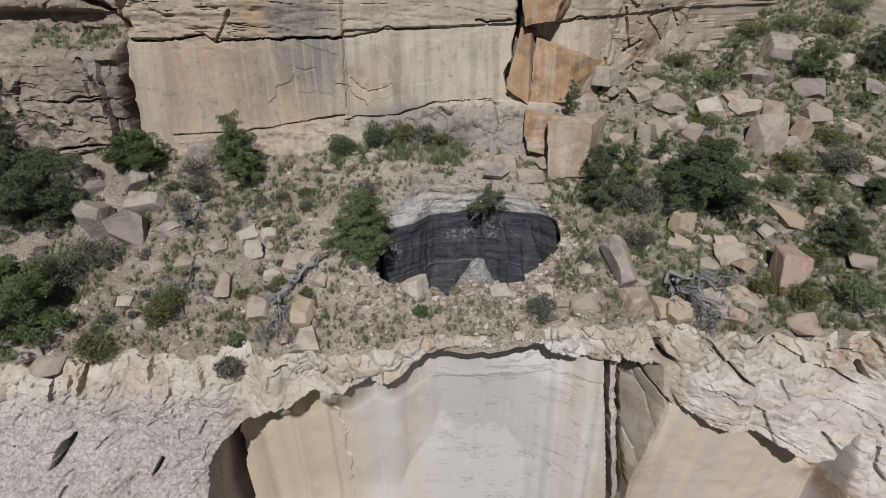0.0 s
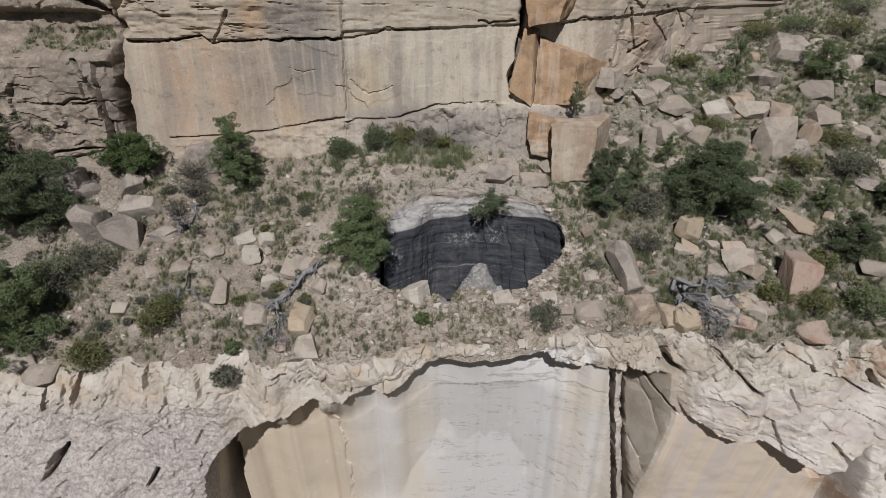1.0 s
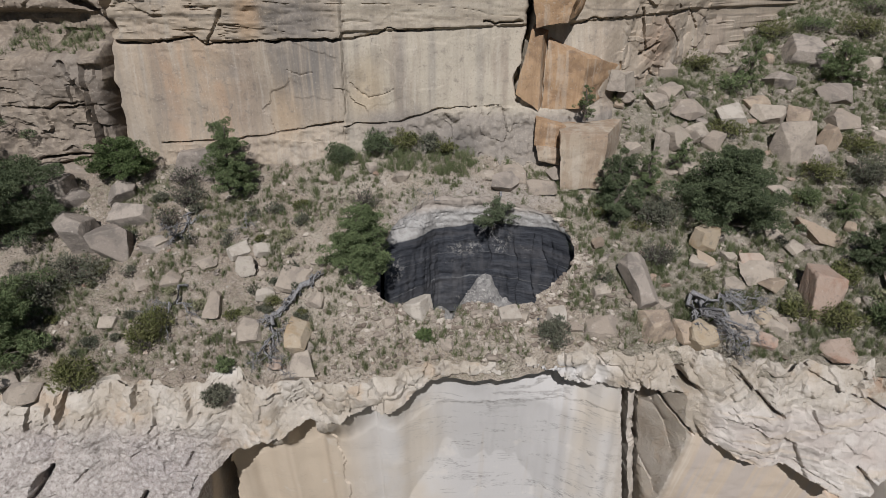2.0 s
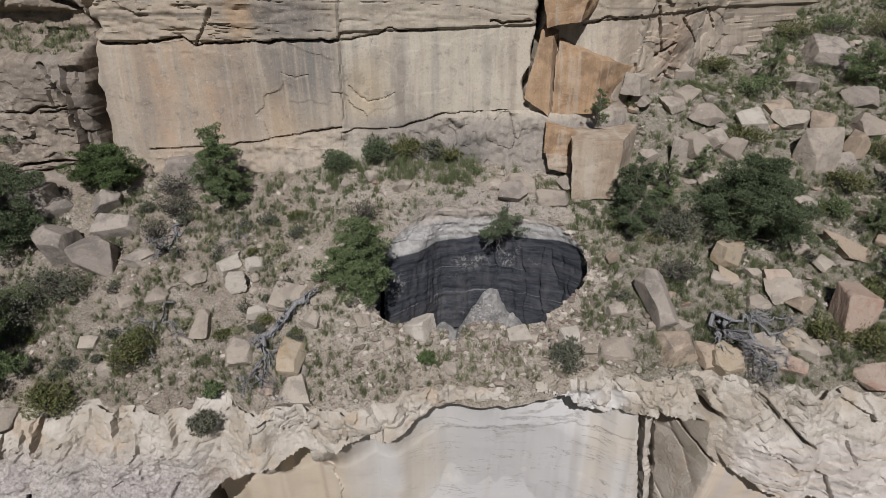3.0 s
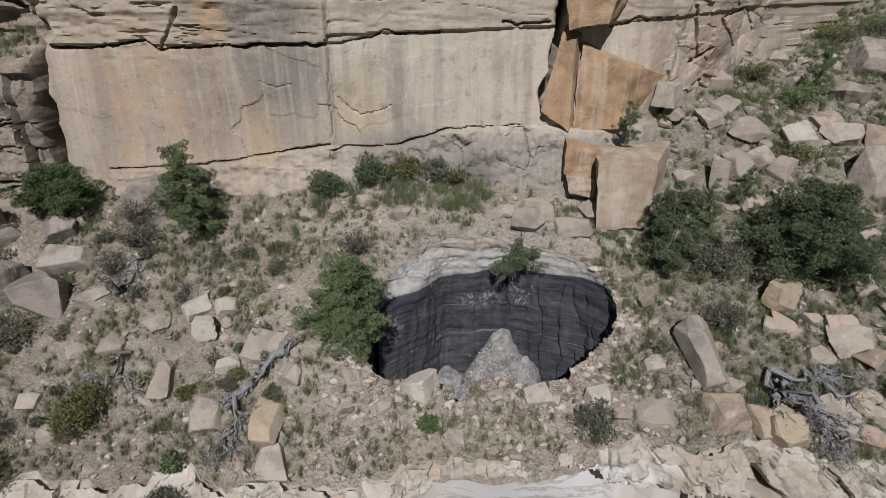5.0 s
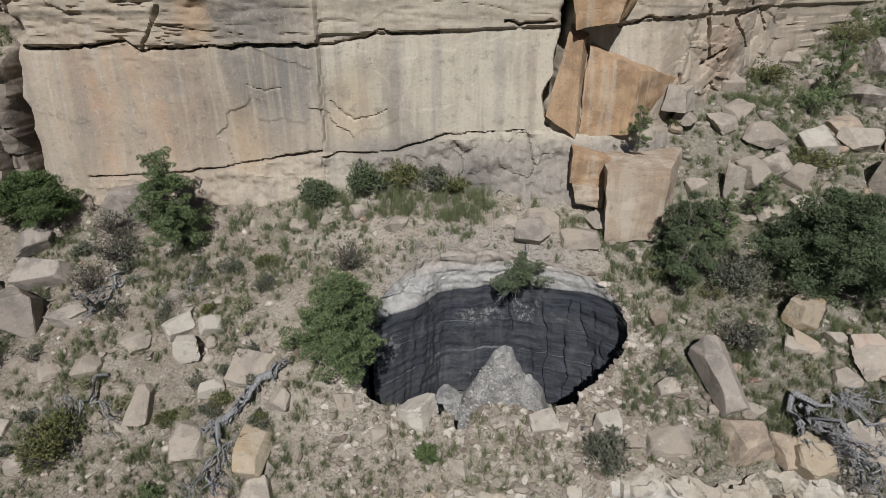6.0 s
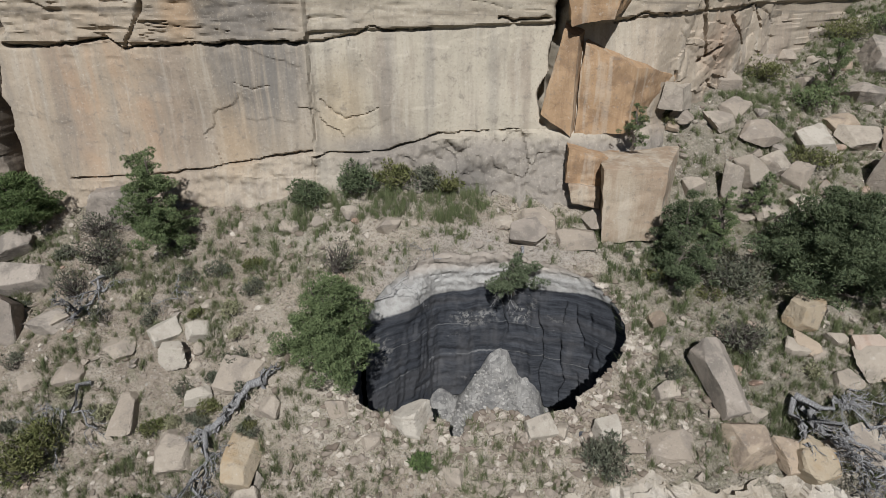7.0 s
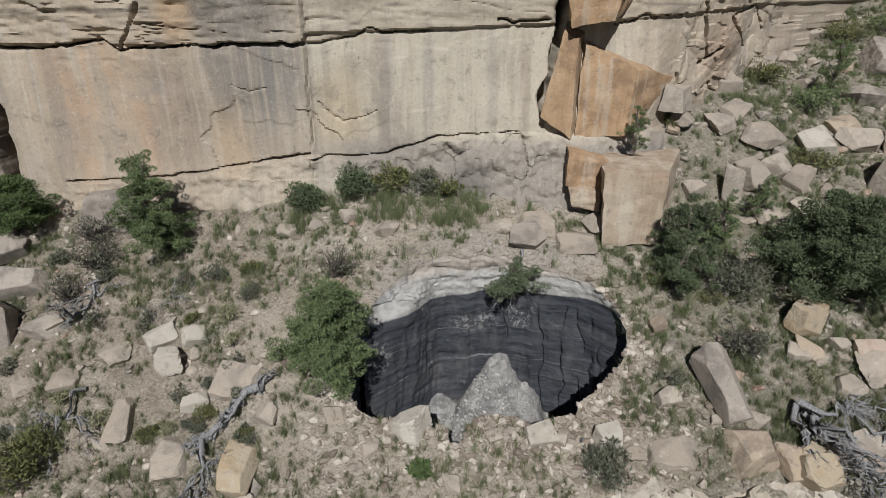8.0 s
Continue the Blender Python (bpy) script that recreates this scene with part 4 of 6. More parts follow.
pull = np.where((inside > 0) & (inside < 0.4), (far + inside) / np.maximum(far, 0.1), 1.0)
X, Yc = HOLE_C[0] + (X - HOLE_C[0]) * pull, HOLE_C[1] + (Yc - HOLE_C[1]) * pull
Z = np.where(pull > 1.0, ledge_z(X, Yc), Z)
mid = np.minimum(np.minimum(inside[:-1, :-1], inside[1:, 1:]), np.minimum(inside[1:, :-1], inside[:-1, 1:]))
tagged(sheet("ground", X, Yc, Z, MAT_SOIL, keep=mid < 0.0), "pale stony soil slope on a ledge between sandstone cliffs", "ground", kind="structure")

# the lower cliff: down from the lip, and back under the soil at the top
gs = np.concatenate([-axis(0.0, 50, 0, 14.5, 0.09)[::-1]])
gx2 = axis(-300, 300, -33, 33, 0.09)
X, D = np.meshgrid(gx2, gs)
top = slope_z(X, lip_y(X)) - 0.15
Z = top + D
Y = lower_y(X, Z)
back = np.arange(0.1, 2.01, 0.1)[:, None]
X2 = np.repeat(gx2[None], len(back), 0)
Y2 = Y[-1:] + back
Z2 = np.maximum(ledge_z(X2, Y2) - 0.30 + 0.34 * fbm(X2 * 0.8, Y2 * 0.8, 40, 3) - 0.25 * back, Z[-1:] - 0.5)
tagged(sheet("cliff_lower", np.vstack([X, X2]), np.vstack([Y, Y2]), np.vstack([Z, Z2]), MAT_LOWER, crisp=34), "pale sandstone cliff with a shallow arch below the ledge", "cliff", kind="structure")

# the upper cliff and the plateau on it
gz = axis(4, 36, 6.0, 22.5, 0.08)
gx3 = axis(-300, 300, -34, 24, 0.09)
X, Z = np.meshgrid(gx3, gz)
Y = upper_y(X, Z)
back = np.array([0.5, 2, 6, 20, 60, 300])[:, None]
X2 = np.repeat(gx3[None], len(back), 0)
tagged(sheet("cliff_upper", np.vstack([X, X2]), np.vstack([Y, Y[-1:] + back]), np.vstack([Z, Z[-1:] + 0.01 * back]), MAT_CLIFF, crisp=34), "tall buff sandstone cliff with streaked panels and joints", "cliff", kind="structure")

# the sinkhole
ang = np.linspace(-np.pi, np.pi, 520)
dep = np.concatenate([np.arange(0, 9.6, 0.1), [9.6, 10, 10.2]])
A, D = np.meshgrid(ang, dep)
R = hole_radius(A)
px, py = HOLE_C[0] + np.cos(A) * R, HOLE_C[1] + np.sin(A) * R
rim = ledge_z(px, py) - 0.02
backness = ramp(np.sin(A), 0.0, 0.6)
under = (1 - backness) * (0.12 * ramp(D, 0.2, 0.8) - 1.1 * ramp(D, 1.5, 5.5) * ramp(-np.sin(A), 0.2, 0.6)) + backness * (0.06 * ramp(D, 0.1, 0.5) + 0.07 * D)
under = under - 1.0 * ramp(D, 0.1, 1.5) * np.exp(-((A - 2.72) / 0.36) ** 2)
nx, ny, nz = np.cos(A) * 6, np.sin(A) * 6, rim - D
bed = 0.05 * vnoise(nx * 0.4, ny * 0.4, nz * 2.6) + 0.03 * vnoise(nx * 0.6, ny * 0.6, nz * 6)
px2 = HOLE_C[0] + np.cos(A) * R
for at in (3.1, 4.9, 6.1, 6.9, 7.5, 8.0):
    fall_line = px2 + 0.22 * vnoise(nz * 0.7, at, 2)
    under = under + backness * 0.26 * ramp(D, 1.7, 2.6) * np.exp(-((fall_line - at) / 0.07) ** 2) * ramp(vnoise(nz * 0.5, at * 3.1, 6), -0.4, 0.3)
fall = 0.16 * fbm(nx * 0.9, ny * 0.9, nz * 0.15, 3) + 0.04 * fbm(nx * 3, ny * 3, nz * 2, 3)
R2 = R + (hole_radius(A, 0.0) - R) * ramp(D, 0.2, 0.9) + under + (bed + fall * (0.25 + 0.75 * ramp(D, 1.8, 3.2))) * ramp(D, 0, 0.5)
R2 = R2 + 0.05 * ramp(D, 0.25, 0.0)
# a hollow under the south-eastern rim, and broken courses in the pale band of the back
R2 = R2 + 1.7 * ramp(D, 0.25, 1.0) * np.exp(-((A + 0.42) / 0.5) ** 4)
bf, be = facets(px2 * 0.45 + 0.2 * nz + 0.3 * vnoise(px2, nz * 2, 5), nz * 2.6 + 0.12 * px2, 91, 0.5)
R2 = R2 + backness * ramp(D, 0.05, 0.3) * ramp(nz, 4.4, 4.7) * (0.08 * bf + 0.09 * vnoise(px2 * 0.4, nz * 4.5, 8) + 0.05 * np.exp(-(be / 0.04) ** 2) + 0.05 * fbm(px2 * 3, nz * 5, 3, 3))
R2 = R2 + backness * ramp(D, 1.4, 2.0) * (0.06 * facets(px2 * 0.9, nz * 0.7, 93, 0.7)[0] + 0.03 * facets(px2 * 1.6, nz * 3.6, 94, 0.8)[0])
Zb = rim - D
tagged(sheet("sinkhole_wall", HOLE_C[0] + np.cos(A) * R2, HOLE_C[1] + np.sin(A) * R2, Zb, MAT_HOLE, flip=True, crisp=40), "banded rock with shade painted dark into it under a white sandstone layer round a sinkhole", "sinkhole wall", kind="structure")
def pit_z(x, y):
    """Height of the sinkhole's floor with its debris cone."""
    wob = 0.7 * fbm(x * 0.45, y * 0.45, 21, 3)
    heap = [7.9 * np.maximum(0, 1 - np.sqrt((np.hypot((x - cx + wob) * 0.9, (y - 43.6) * 0.8) * (1 + 0.25 * vnoise(x * 0.8, y * 0.8, 22))) ** 2 + 0.25) / reach) ** 2.7 * tall for cx, reach, tall in ((3.1, 6.6, 0.98), (4.9, 6.0, 0.70), (-0.4, 5.6, 0.55))]
    return -6.3 + ramp(y, 36.6, 39.6) * np.maximum(np.maximum(heap[0], heap[1]), heap[2]) + 0.25 * fbm(x * 0.5, y * 0.5, 3, 4) + 0.22 * fbm(x * 1.8, y * 1.8, 3, 4)


fx, fy = np.meshgrid(np.arange(-8, 13, 0.12), np.arange(35.2, 47, 0.12))
fz = pit_z(fx, fy)
mid = hole_in(fx, fy)
tagged(sheet("sinkhole_floor", fx, fy, fz, MAT_RUBBLE, keep=((mid[:-1, :-1] > -1.6) & (fy[:-1, :-1] > 36.9))), "grey rubble floor of the sinkhole with a debris cone", "sinkhole floor", kind="structure")

# an unseen canyon floor out to the horizon, dark so that little light bounces up
fx, fy = np.meshgrid(np.linspace(-4000, 4000, 81), np.linspace(-4000, 60, 61))
tagged(sheet("unseen_canyon_floor", fx, fy, -44 + 2 * fbm(fx * 0.01, fy * 0.01, 1, 3) + 90 * ramp(-fy, 300, 420), MAT_FAR), "unseen dark canyon floor added far below the cliffs", "ground", kind="structure")
# ---- kinds of things ----
def mesh_object(name, verts, faces, material, parent=None, label="", smooth=True):
    """A mesh object; faces: a list of index rows or of arrays of such rows."""
    me = bpy.data.meshes.new(name)
    verts = np.ascontiguousarray(verts, dtype=np.float32)
    groups = [np.asarray(g, np.int32) for g in faces] if len(faces) and isinstance(faces[0], np.ndarray) else None
    if groups is None:
        sizes = {}
        for q in faces:
            sizes.setdefault(len(q), []).append(q)
        groups = [np.array(g, np.int32) for g in sizes.values()]
    me.vertices.add(len(verts))
    me.vertices.foreach_set("co", verts.ravel())
    loops = np.concatenate([g.ravel() for g in groups])
    total = np.concatenate([np.full(len(g), g.shape[1], np.int32) for g in groups])
    me.loops.add(len(loops))
    me.loops.foreach_set("vertex_index", loops)
    me.polygons.add(len(total))
    me.polygons.foreach_set("loop_start", np.concatenate([[0], np.cumsum(total)[:-1]]).astype(np.int32))
    me.polygons.foreach_set("use_smooth", np.full(len(total), smooth))
    me.update(calc_edges=True)
    me.materials.append(material)
    ob = new(name, me)
    if parent:
        ob.parent = parent
    if label:
        ob["label"] = label
    return ob


def ball(level):
    bm = bmesh.new()
    bmesh.ops.create_icosphere(bm, subdivisions=level, radius=1)
    v = np.array([p.co[:] for p in bm.verts])
    f = [[p.index for p in q.verts] for q in bm.faces]
    bm.free()
    return v / np.linalg.norm(v, axis=1)[:, None], f


BALLS = {k: ball(k) for k in (1, 2, 3, 4, 5)}


def rock_shape(seed, level=4, faces=11, boxy=0.6, worn=40.0, rough=0.03):
    """An angular stone in a box of -1..1: flat faces that meet in worn edges."""
    rng = np.random.default_rng(seed)
    d, f = BALLS[level]
    n = rng.normal(size=(faces, 3))
    n /= np.linalg.norm(n, axis=1)[:, None]
    box = np.array([[1, 0, 0], [-1, 0, 0], [0, 1, 0], [0, -1, 0], [0, 0, 1], [0, 0, -1]], float) + rng.normal(size=(6, 3)) * 0.24
    box /= np.linalg.norm(box, axis=1)[:, None]
    n = np.vstack([n, box])
    h = np.concatenate([rng.uniform(0.68, 1.05, faces), rng.uniform(0.72, 0.9, 6) * (1.25 - 0.45 * boxy)])
    inv = np.maximum(d @ n.T, 1e-3) / h
    r = (inv ** worn).sum(1) ** (-1 / worn)
    r = r * (1 + rough * fbm(d[:, 0] * 2.6 + seed, d[:, 1] * 2.6, d[:, 2] * 2.6, 4) + 0.5 * rough * fbm(d[:, 0] * 8 + seed, d[:, 1] * 8, d[:, 2] * 8, 4))
    v = d * r[:, None]
    lo, hi = v.min(0), v.max(0)
    return (v - (lo + hi) / 2) / ((hi - lo) / 2), f


def boulder(x, y, w, d, h, turn=0, nod=0, lean=0, seed=1, stone=None, sink=0.30, label="angular pale sandstone boulder lying on the stony slope", boxy=0.6, worn=11.0, name="boulder", z=None, group="boulders on the ledge"):
    """A stone w wide, d deep and h high, sunk a little into the slope at (x, y)."""
    v, f = rock_shape(seed, 5 if max(w, d, h) > 2.4 else 4 if max(w, d, h) > 1.1 else 3, 7, boxy, 8 * worn, 0.016)
    if nod == 0 and h < d:
        nod, h, sink = 30, 1.15 * h, sink + 0.12
    turned = Euler((radians(nod), radians(lean), radians(turn))).to_matrix()
    v = (v * np.array([w, d, h]) / 2) @ np.array(turned).T
    ground = float(ledge_z(x, y)) if z is None else z
    lift = ground - v[:, 2].min() - sink * h
    ob = mesh_object(name, v, f, stone or MAT_PALE, smooth=False)
    ob.location = (x, y, lift)
    return tagged(ob, label, "rock", group)


def crag(name, label, front, back, stone, seed=1, n=24, round_edge=0.10, rough=0.11, category="rock", group=""):
    """A big block from four front and four back corners (top left, top right, bottom right, bottom left)."""
    c = np.array([front, back], float)
    verts, faces, index = [], [], {}
    t = np.linspace(-1, 1, n + 1)

    def at(a, b, k):
        key = (round(a, 5), round(b, 5), round(k, 5))
        if key not in index:
            p = np.array(key)
            q = p / max((np.abs(p) ** 8).sum() ** (1 / 8), 1e-6)
            p = p * (1 - round_edge) + q * round_edge
            u, w, s = (p[0] + 1) / 2, (1 - p[2]) / 2, (p[1] + 1) / 2
            tl, tr, br, bl = c[0] * (1 - s) + c[1] * s
            index[key] = len(verts)
            verts.append((tl * (1 - u) + tr * u) * (1 - w) + (bl * (1 - u) + br * u) * w)
        return index[key]

    for axis_no in range(3):
        for side in (-1, 1):
            for i in range(n):
                for j in range(n):
                    q = []
                    for a, b in ((i, j), (i + 1, j), (i + 1, j + 1), (i, j + 1)):
                        p = [t[a], t[b]]
                        p.insert(axis_no, side)
                        q.append(at(*p))
                    faces.append(q if (side > 0) != (axis_no == 1) else q[::-1])
    v = np.array(verts)
    mid = v.mean(0)
    d = (v - mid) / np.linalg.norm(v - mid, axis=1)[:, None]
    k = rough * (fbm(v[:, 0] * 0.7 + seed, v[:, 1] * 0.7, v[:, 2] * 0.9, 5) + 0.5 * np.round(2 * vnoise(v[:, 0] * 0.5, v[:, 1] * 0.5, v[:, 2] * 1.3 + seed)) / 2)
    base = np.array([mid[0], mid[1], v[:, 2].min()])
    ob = mesh_object(name, v + d * k[:, None] - base, faces, stone)
    ob.data.set_sharp_from_angle(angle=radians(32))
    ob.location = base
    return tagged(ob, label, category, group)


class Builder:
    """Gathers points and faces."""

    def __init__(self):
        self.v, self.f, self.n = [], [], 0

    def add(self, v, f):
        self.v.append(np.asarray(v, float))
        for rows in f:
            self.f.append(np.asarray(rows, np.int32) + self.n)
        self.n += len(v)

    def tube(self, pts, r0, r1, sides=6):
        pts = np.asarray(pts, float)
        n = len(pts)
        ring = np.linspace(0, 2 * np.pi, sides, endpoint=False)
        v = []
        for i, p in enumerate(pts):
            way = pts[min(i + 1, n - 1)] - pts[max(i - 1, 0)]
            way = way / (np.linalg.norm(way) + 1e-9)
            a = np.cross(way, (0.3, 0.5, 0.81))
            a /= np.linalg.norm(a) + 1e-9
            b = np.cross(way, a)
            r = r0 + (r1 - r0) * i / (n - 1)
            v.append(p + r * (np.cos(ring)[:, None] * a + np.sin(ring)[:, None] * b))
        v = np.vstack(v)
        i, k = (np.arange(n - 1) * sides)[:, None], np.arange(sides)[None]
        k2 = (k + 1) % sides
        f = np.stack([i + k, i + k2, i + sides + k2, i + sides + k], -1).reshape(-1, 4)
        self.add(v, [f, (n - 1) * sides + k])

    def mesh(self, name, material, parent=None, label="", smooth=True):
        return mesh_object(name, np.vstack(self.v), self.f, material, parent, label, smooth)


def bent(rng, start, end, wobble, n=6):
    """A crooked line between two places."""
    k = np.linspace(0, 1, n)[:, None]
    pts = np.asarray(start) * (1 - k) + np.asarray(end) * k
    pts[1:-1] += rng.normal(size=(n - 2, 3)) * wobble
    return pts


def leaves(build, rng, centres, radii, count, size, flat=0.75, fill=0.0):
    """Small bent leaf sprays round each centre; all of a spray's points in one go."""
    for c, r in zip(centres, radii):
        if fill:
            count = int(np.clip(fill * 12.6 * r * r / (0.54 * size * size), 60, 900))
        d = rng.normal(size=(count, 3))
        d /= np.linalg.norm(d, axis=1)[:, None]
        p = c + d * (r * rng.uniform(0.45, 1.05, count) ** 0.6)[:, None] * np.array([1, 1, flat])
        out = d * 0.7 + rng.normal(size=(count, 3)) * 0.55 + np.array([0, 0, 0.35])
        out /= np.linalg.norm(out, axis=1)[:, None]
        side = np.cross(out, rng.normal(size=(count, 3)))
        side /= np.linalg.norm(side, axis=1)[:, None] + 1e-9
        s = size * rng.uniform(0.6, 1.4, count)[:, None]
        tri = np.stack([p - side * s * 0.34, p + side * s * 0.34, p + out * s * 1.6], 1).reshape(-1, 3)
        i = np.arange(count)[:, None] * 3
        build.add(tri, [i + np.arange(3)])


def tree(x, y, h, w, shape="round", seed=1, leaf=None, label="dense green juniper tree rooted in the stony slope", clumps=70, per=120, size=0.10, lean=(0, 0), name="juniper", category="tree", z=None, low=0.12, group="trees on the ledge"):
    """A tapered trunk with limbs and a crown of many leaf sprays, w wide and h high."""
    rng = np.random.default_rng(seed)
    ground = float(ledge_z(x, y)) if z is None else z
    root = tagged(new(name), label, category, group)
    root.location = (x, y, ground - 0.05)
    top = np.array([lean[0], lean[1], h * 0.86])
    wood_part, crown = Builder(), Builder()
    trunk = bent(rng, (0, 0, -0.25), top, 0.05 * w, 8)
    wood_part.tube(trunk, 0.05 * h ** 0.5 + 0.035 * w, 0.02, 8)
    centres, radii = [], []
    limbs = int(7 + clumps / 6)
    for k in range(limbs):
        u = low + (0.93 - low) * ((k + rng.random()) / limbs)
        if shape == "slim":
            prof = 1.05 * (1.02 - u) ** 0.5 * min(1, 0.6 + u * 2.5)
        elif shape == "cone":
            prof = 1.12 * (1.05 - u) ** 0.62
        else:
            prof = max(0.15, 1 - abs(2 * u - 0.75) ** 2.4 * 0.75)
        a = 2.4 * k + rng.normal() * 0.5
        r = 0.5 * w * prof * rng.uniform(0.55, 1.12)
        axis_at = np.array([np.interp(u * 0.8, np.linspace(0, 1, len(trunk)), trunk[:, i]) for i in range(3)])
        end = np.array([axis_at[0] + np.cos(a) * r, axis_at[1] + np.sin(a) * r, u * h + 0.12 * r])
        line = bent(rng, axis_at, end, 0.07 * r + 0.01, 6)
        limb = Builder()
        limb.tube(line, 0.012 * w + 0.012, 0.008, 5)
        limb.mesh("limb", MAT_BARK, root)
        for j in range(max(4, 2 * clumps // limbs)):
            f = rng.uniform(0.35, 1.05)
            c = axis_at + (end - axis_at) * f + rng.normal(size=3) * 0.11 * w * np.array([1, 1, 0.6]) * prof
            c[2] = max(c[2], 0.06 * h)
            centres.append(c)
            radii.append(rng.uniform(0.040, 0.095) * w * (0.7 + 0.5 * prof))
    leaves(crown, rng, centres, radii, per, 0.038 * max(w, 1.2) ** 0.42, 0.6, 0.40)
    wood_part.mesh("trunk", MAT_BARK, root, "twisted brown trunk")
    crown.mesh("crown", leaf or MAT_JUNIPER, root, "uneven crown of small leaf sprays", smooth=False)
    return root


def shrub(x, y, h, w, seed=1, leaf=None, label="low grey-green shrub on the stony slope", twigs=40, clumps=26, per=60, size=0.11, name="shrub", z=None, group="shrubs on the ledge"):
    """Many thin stems that spread from one root, with leaf sprays towards their ends."""
    rng = np.random.default_rng(seed)
    ground = float(ledge_z(x, y)) if z is None else z
    root = tagged(new(name), label, "shrub", group)
    root.location = (x, y, ground - 0.05)
    stems, crown = Builder(), Builder()
    ends = []
    for k in range(twigs):
        a, r = rng.uniform(0, 2 * np.pi), 0.5 * w * rng.uniform(0.15, 1) ** 0.6
        end = np.array([np.cos(a) * r, np.sin(a) * r, h * (1 - 0.55 * (2 * r / w) ** 2) * rng.uniform(0.6, 1.0)])
        stems.tube(bent(rng, (rng.normal() * 0.06, rng.normal() * 0.06, -0.1), end, 0.06 * w, 5), 0.014 + 0.006 * w, 0.005, 4)
        ends.append(end)
    stems.mesh("branchwork", MAT_TWIG, root, "thin woody stems")
    if clumps:
        pick = [ends[i % len(ends)] * rng.uniform(0.6, 1.0) for i in range(clumps)]
        leaves(crown, rng, pick, [0.16 * w * rng.uniform(0.7, 1.3) for _ in pick], per, size)
        crown.mesh("crown", leaf or MAT_SAGE, root, "loose leaf sprays", smooth=False)
    return root


def dead_branches(build, rng, start, way, length, r, level, spread=0.7):
    end = np.asarray(start) + np.asarray(way) * length
    pts = bent(rng, start, end, 0.09 * length, 7)
    build.tube(pts, r, r * 0.35, 6)
    if level == 0:
        return
    for k in range(rng.integers(3, 6)):
        i = rng.integers(2, 7)
        side = np.asarray(way) + rng.normal(size=3) * spread * np.array([1, 1, 0.55])
        side /= np.linalg.norm(side)
        dead_branches(build, rng, pts[i], side, length * rng.uniform(0.4, 0.75), r * 0.5, level - 1, spread)


def tufts(rng, build, at, h, blades, spread):
    """Clumps of fine grass blades at many places: dense in the middle, bowed outwards at the edge."""
    n = len(at)
    k = np.repeat(rng.uniform(0.5, 1.4, n), blades)[:, None]
    at = np.repeat(at, blades, 0)
    a = rng.uniform(0, 2 * np.pi, n * blades)
    out = np.stack([np.cos(a), np.sin(a), 0 * a], 1)
    side = np.stack([-np.sin(a), np.cos(a), 0 * a], 1)
    far = np.abs(rng.normal(0, 0.5, (n * blades, 1)))
    base = at + out * spread * k * far
    tip = base + out * spread * k * far * rng.uniform(0.3, 1.0, (n * blades, 1)) + rng.normal(0, 0.06, (n * blades, 3))
    tip = tip + np.array([0, 0, 1.0]) * h * k * rng.uniform(0.45, 1.1, (n * blades, 1)) * np.exp(-0.5 * far)
    wid = 0.006 + 0.007 * rng.random((n * blades, 1))
    p = np.stack([base - side * wid, base + side * wid, tip], 1).reshape(-1, 3)
    build.add(p, [np.arange(n * blades)[:, None] * 3 + np.arange(3)])
# ---- things on the ledge ----
tree(-36.46, 45.32, 10.70, 6.95, shape="round", seed=11, leaf=MAT_DARKLEAF, clumps=90, label="tall dark pinyon tree against the western crag")
tree(-33.27, 41.98, 6.04, 8.41, shape="round", seed=12, leaf=MAT_DARKLEAF, clumps=110, label="broad dark green pinyon tree on the western slope")
tree(-30.89, 34.31, 5.82, 7.53, shape="round", seed=13, clumps=120, label="broad green juniper tree on the western slope")
shrub(-28.70, 37.37, 2.93, 4.60, seed=14, leaf=MAT_SAGE, label="sprawling grey-green shrub with bare twigs", clumps=40)
shrub(-26.07, 38.94, 2.35, 4.28, seed=15, leaf=MAT_SAGE, label="sprawling grey-green shrub under a boulder", clumps=36)
tree(-24.99, 45.24, 3.85, 4.70, shape="round", seed=16, leaf=MAT_BRIGHT, clumps=80, name="bush", label="rounded bright green bush at the cliff foot", low=0.2)
tree(-16.16, 43.71, 6.28, 3.5, shape="cone", seed=17, leaf=MAT_JUNIPER, clumps=130, per=90, label="tall slim juniper at the cliff foot")
shrub(-19.60, 43.38, 2.50, 3.08, seed=18, leaf=MAT_SAGE, clumps=14, per=40, twigs=70, label="mostly bare grey shrub with fine twigs")
shrub(-20.47, 41.78, 1.88, 2.64, seed=19, leaf=MAT_SAGE, clumps=8, per=40, twigs=60, label="leafless grey shrub with fine twigs")
tree(-5.86, 37.43, 5.40, 4.47, shape="cone", seed=20, leaf=MAT_JUNIPER, clumps=150, per=110, size=0.11, low=0.06, label="dense green juniper at the rim of the sinkhole")
shrub(-6.06, 42.12, 2.11, 2.56, seed=21, leaf=MAT_SAGE, clumps=6, per=30, twigs=70, label="leafless dark shrub behind the juniper")
tree(12.04, 41.54, 5.51, 3.75, shape="cone", seed=22, leaf=MAT_DARKLEAF, clumps=110, per=90, label="dark green pinyon tree beside the square block")
tree(14.80, 43.31, 4.29, 2.20, shape="slim", seed=23, leaf=MAT_JUNIPER, clumps=60, label="slim juniper behind the dark pinyon")
tree(19.75, 40.97, 6.02, 6.62, shape="cone", seed=24, leaf=MAT_DARKLEAF, clumps=170, per=95, label="broad dark green pinyon tree on the eastern slope")
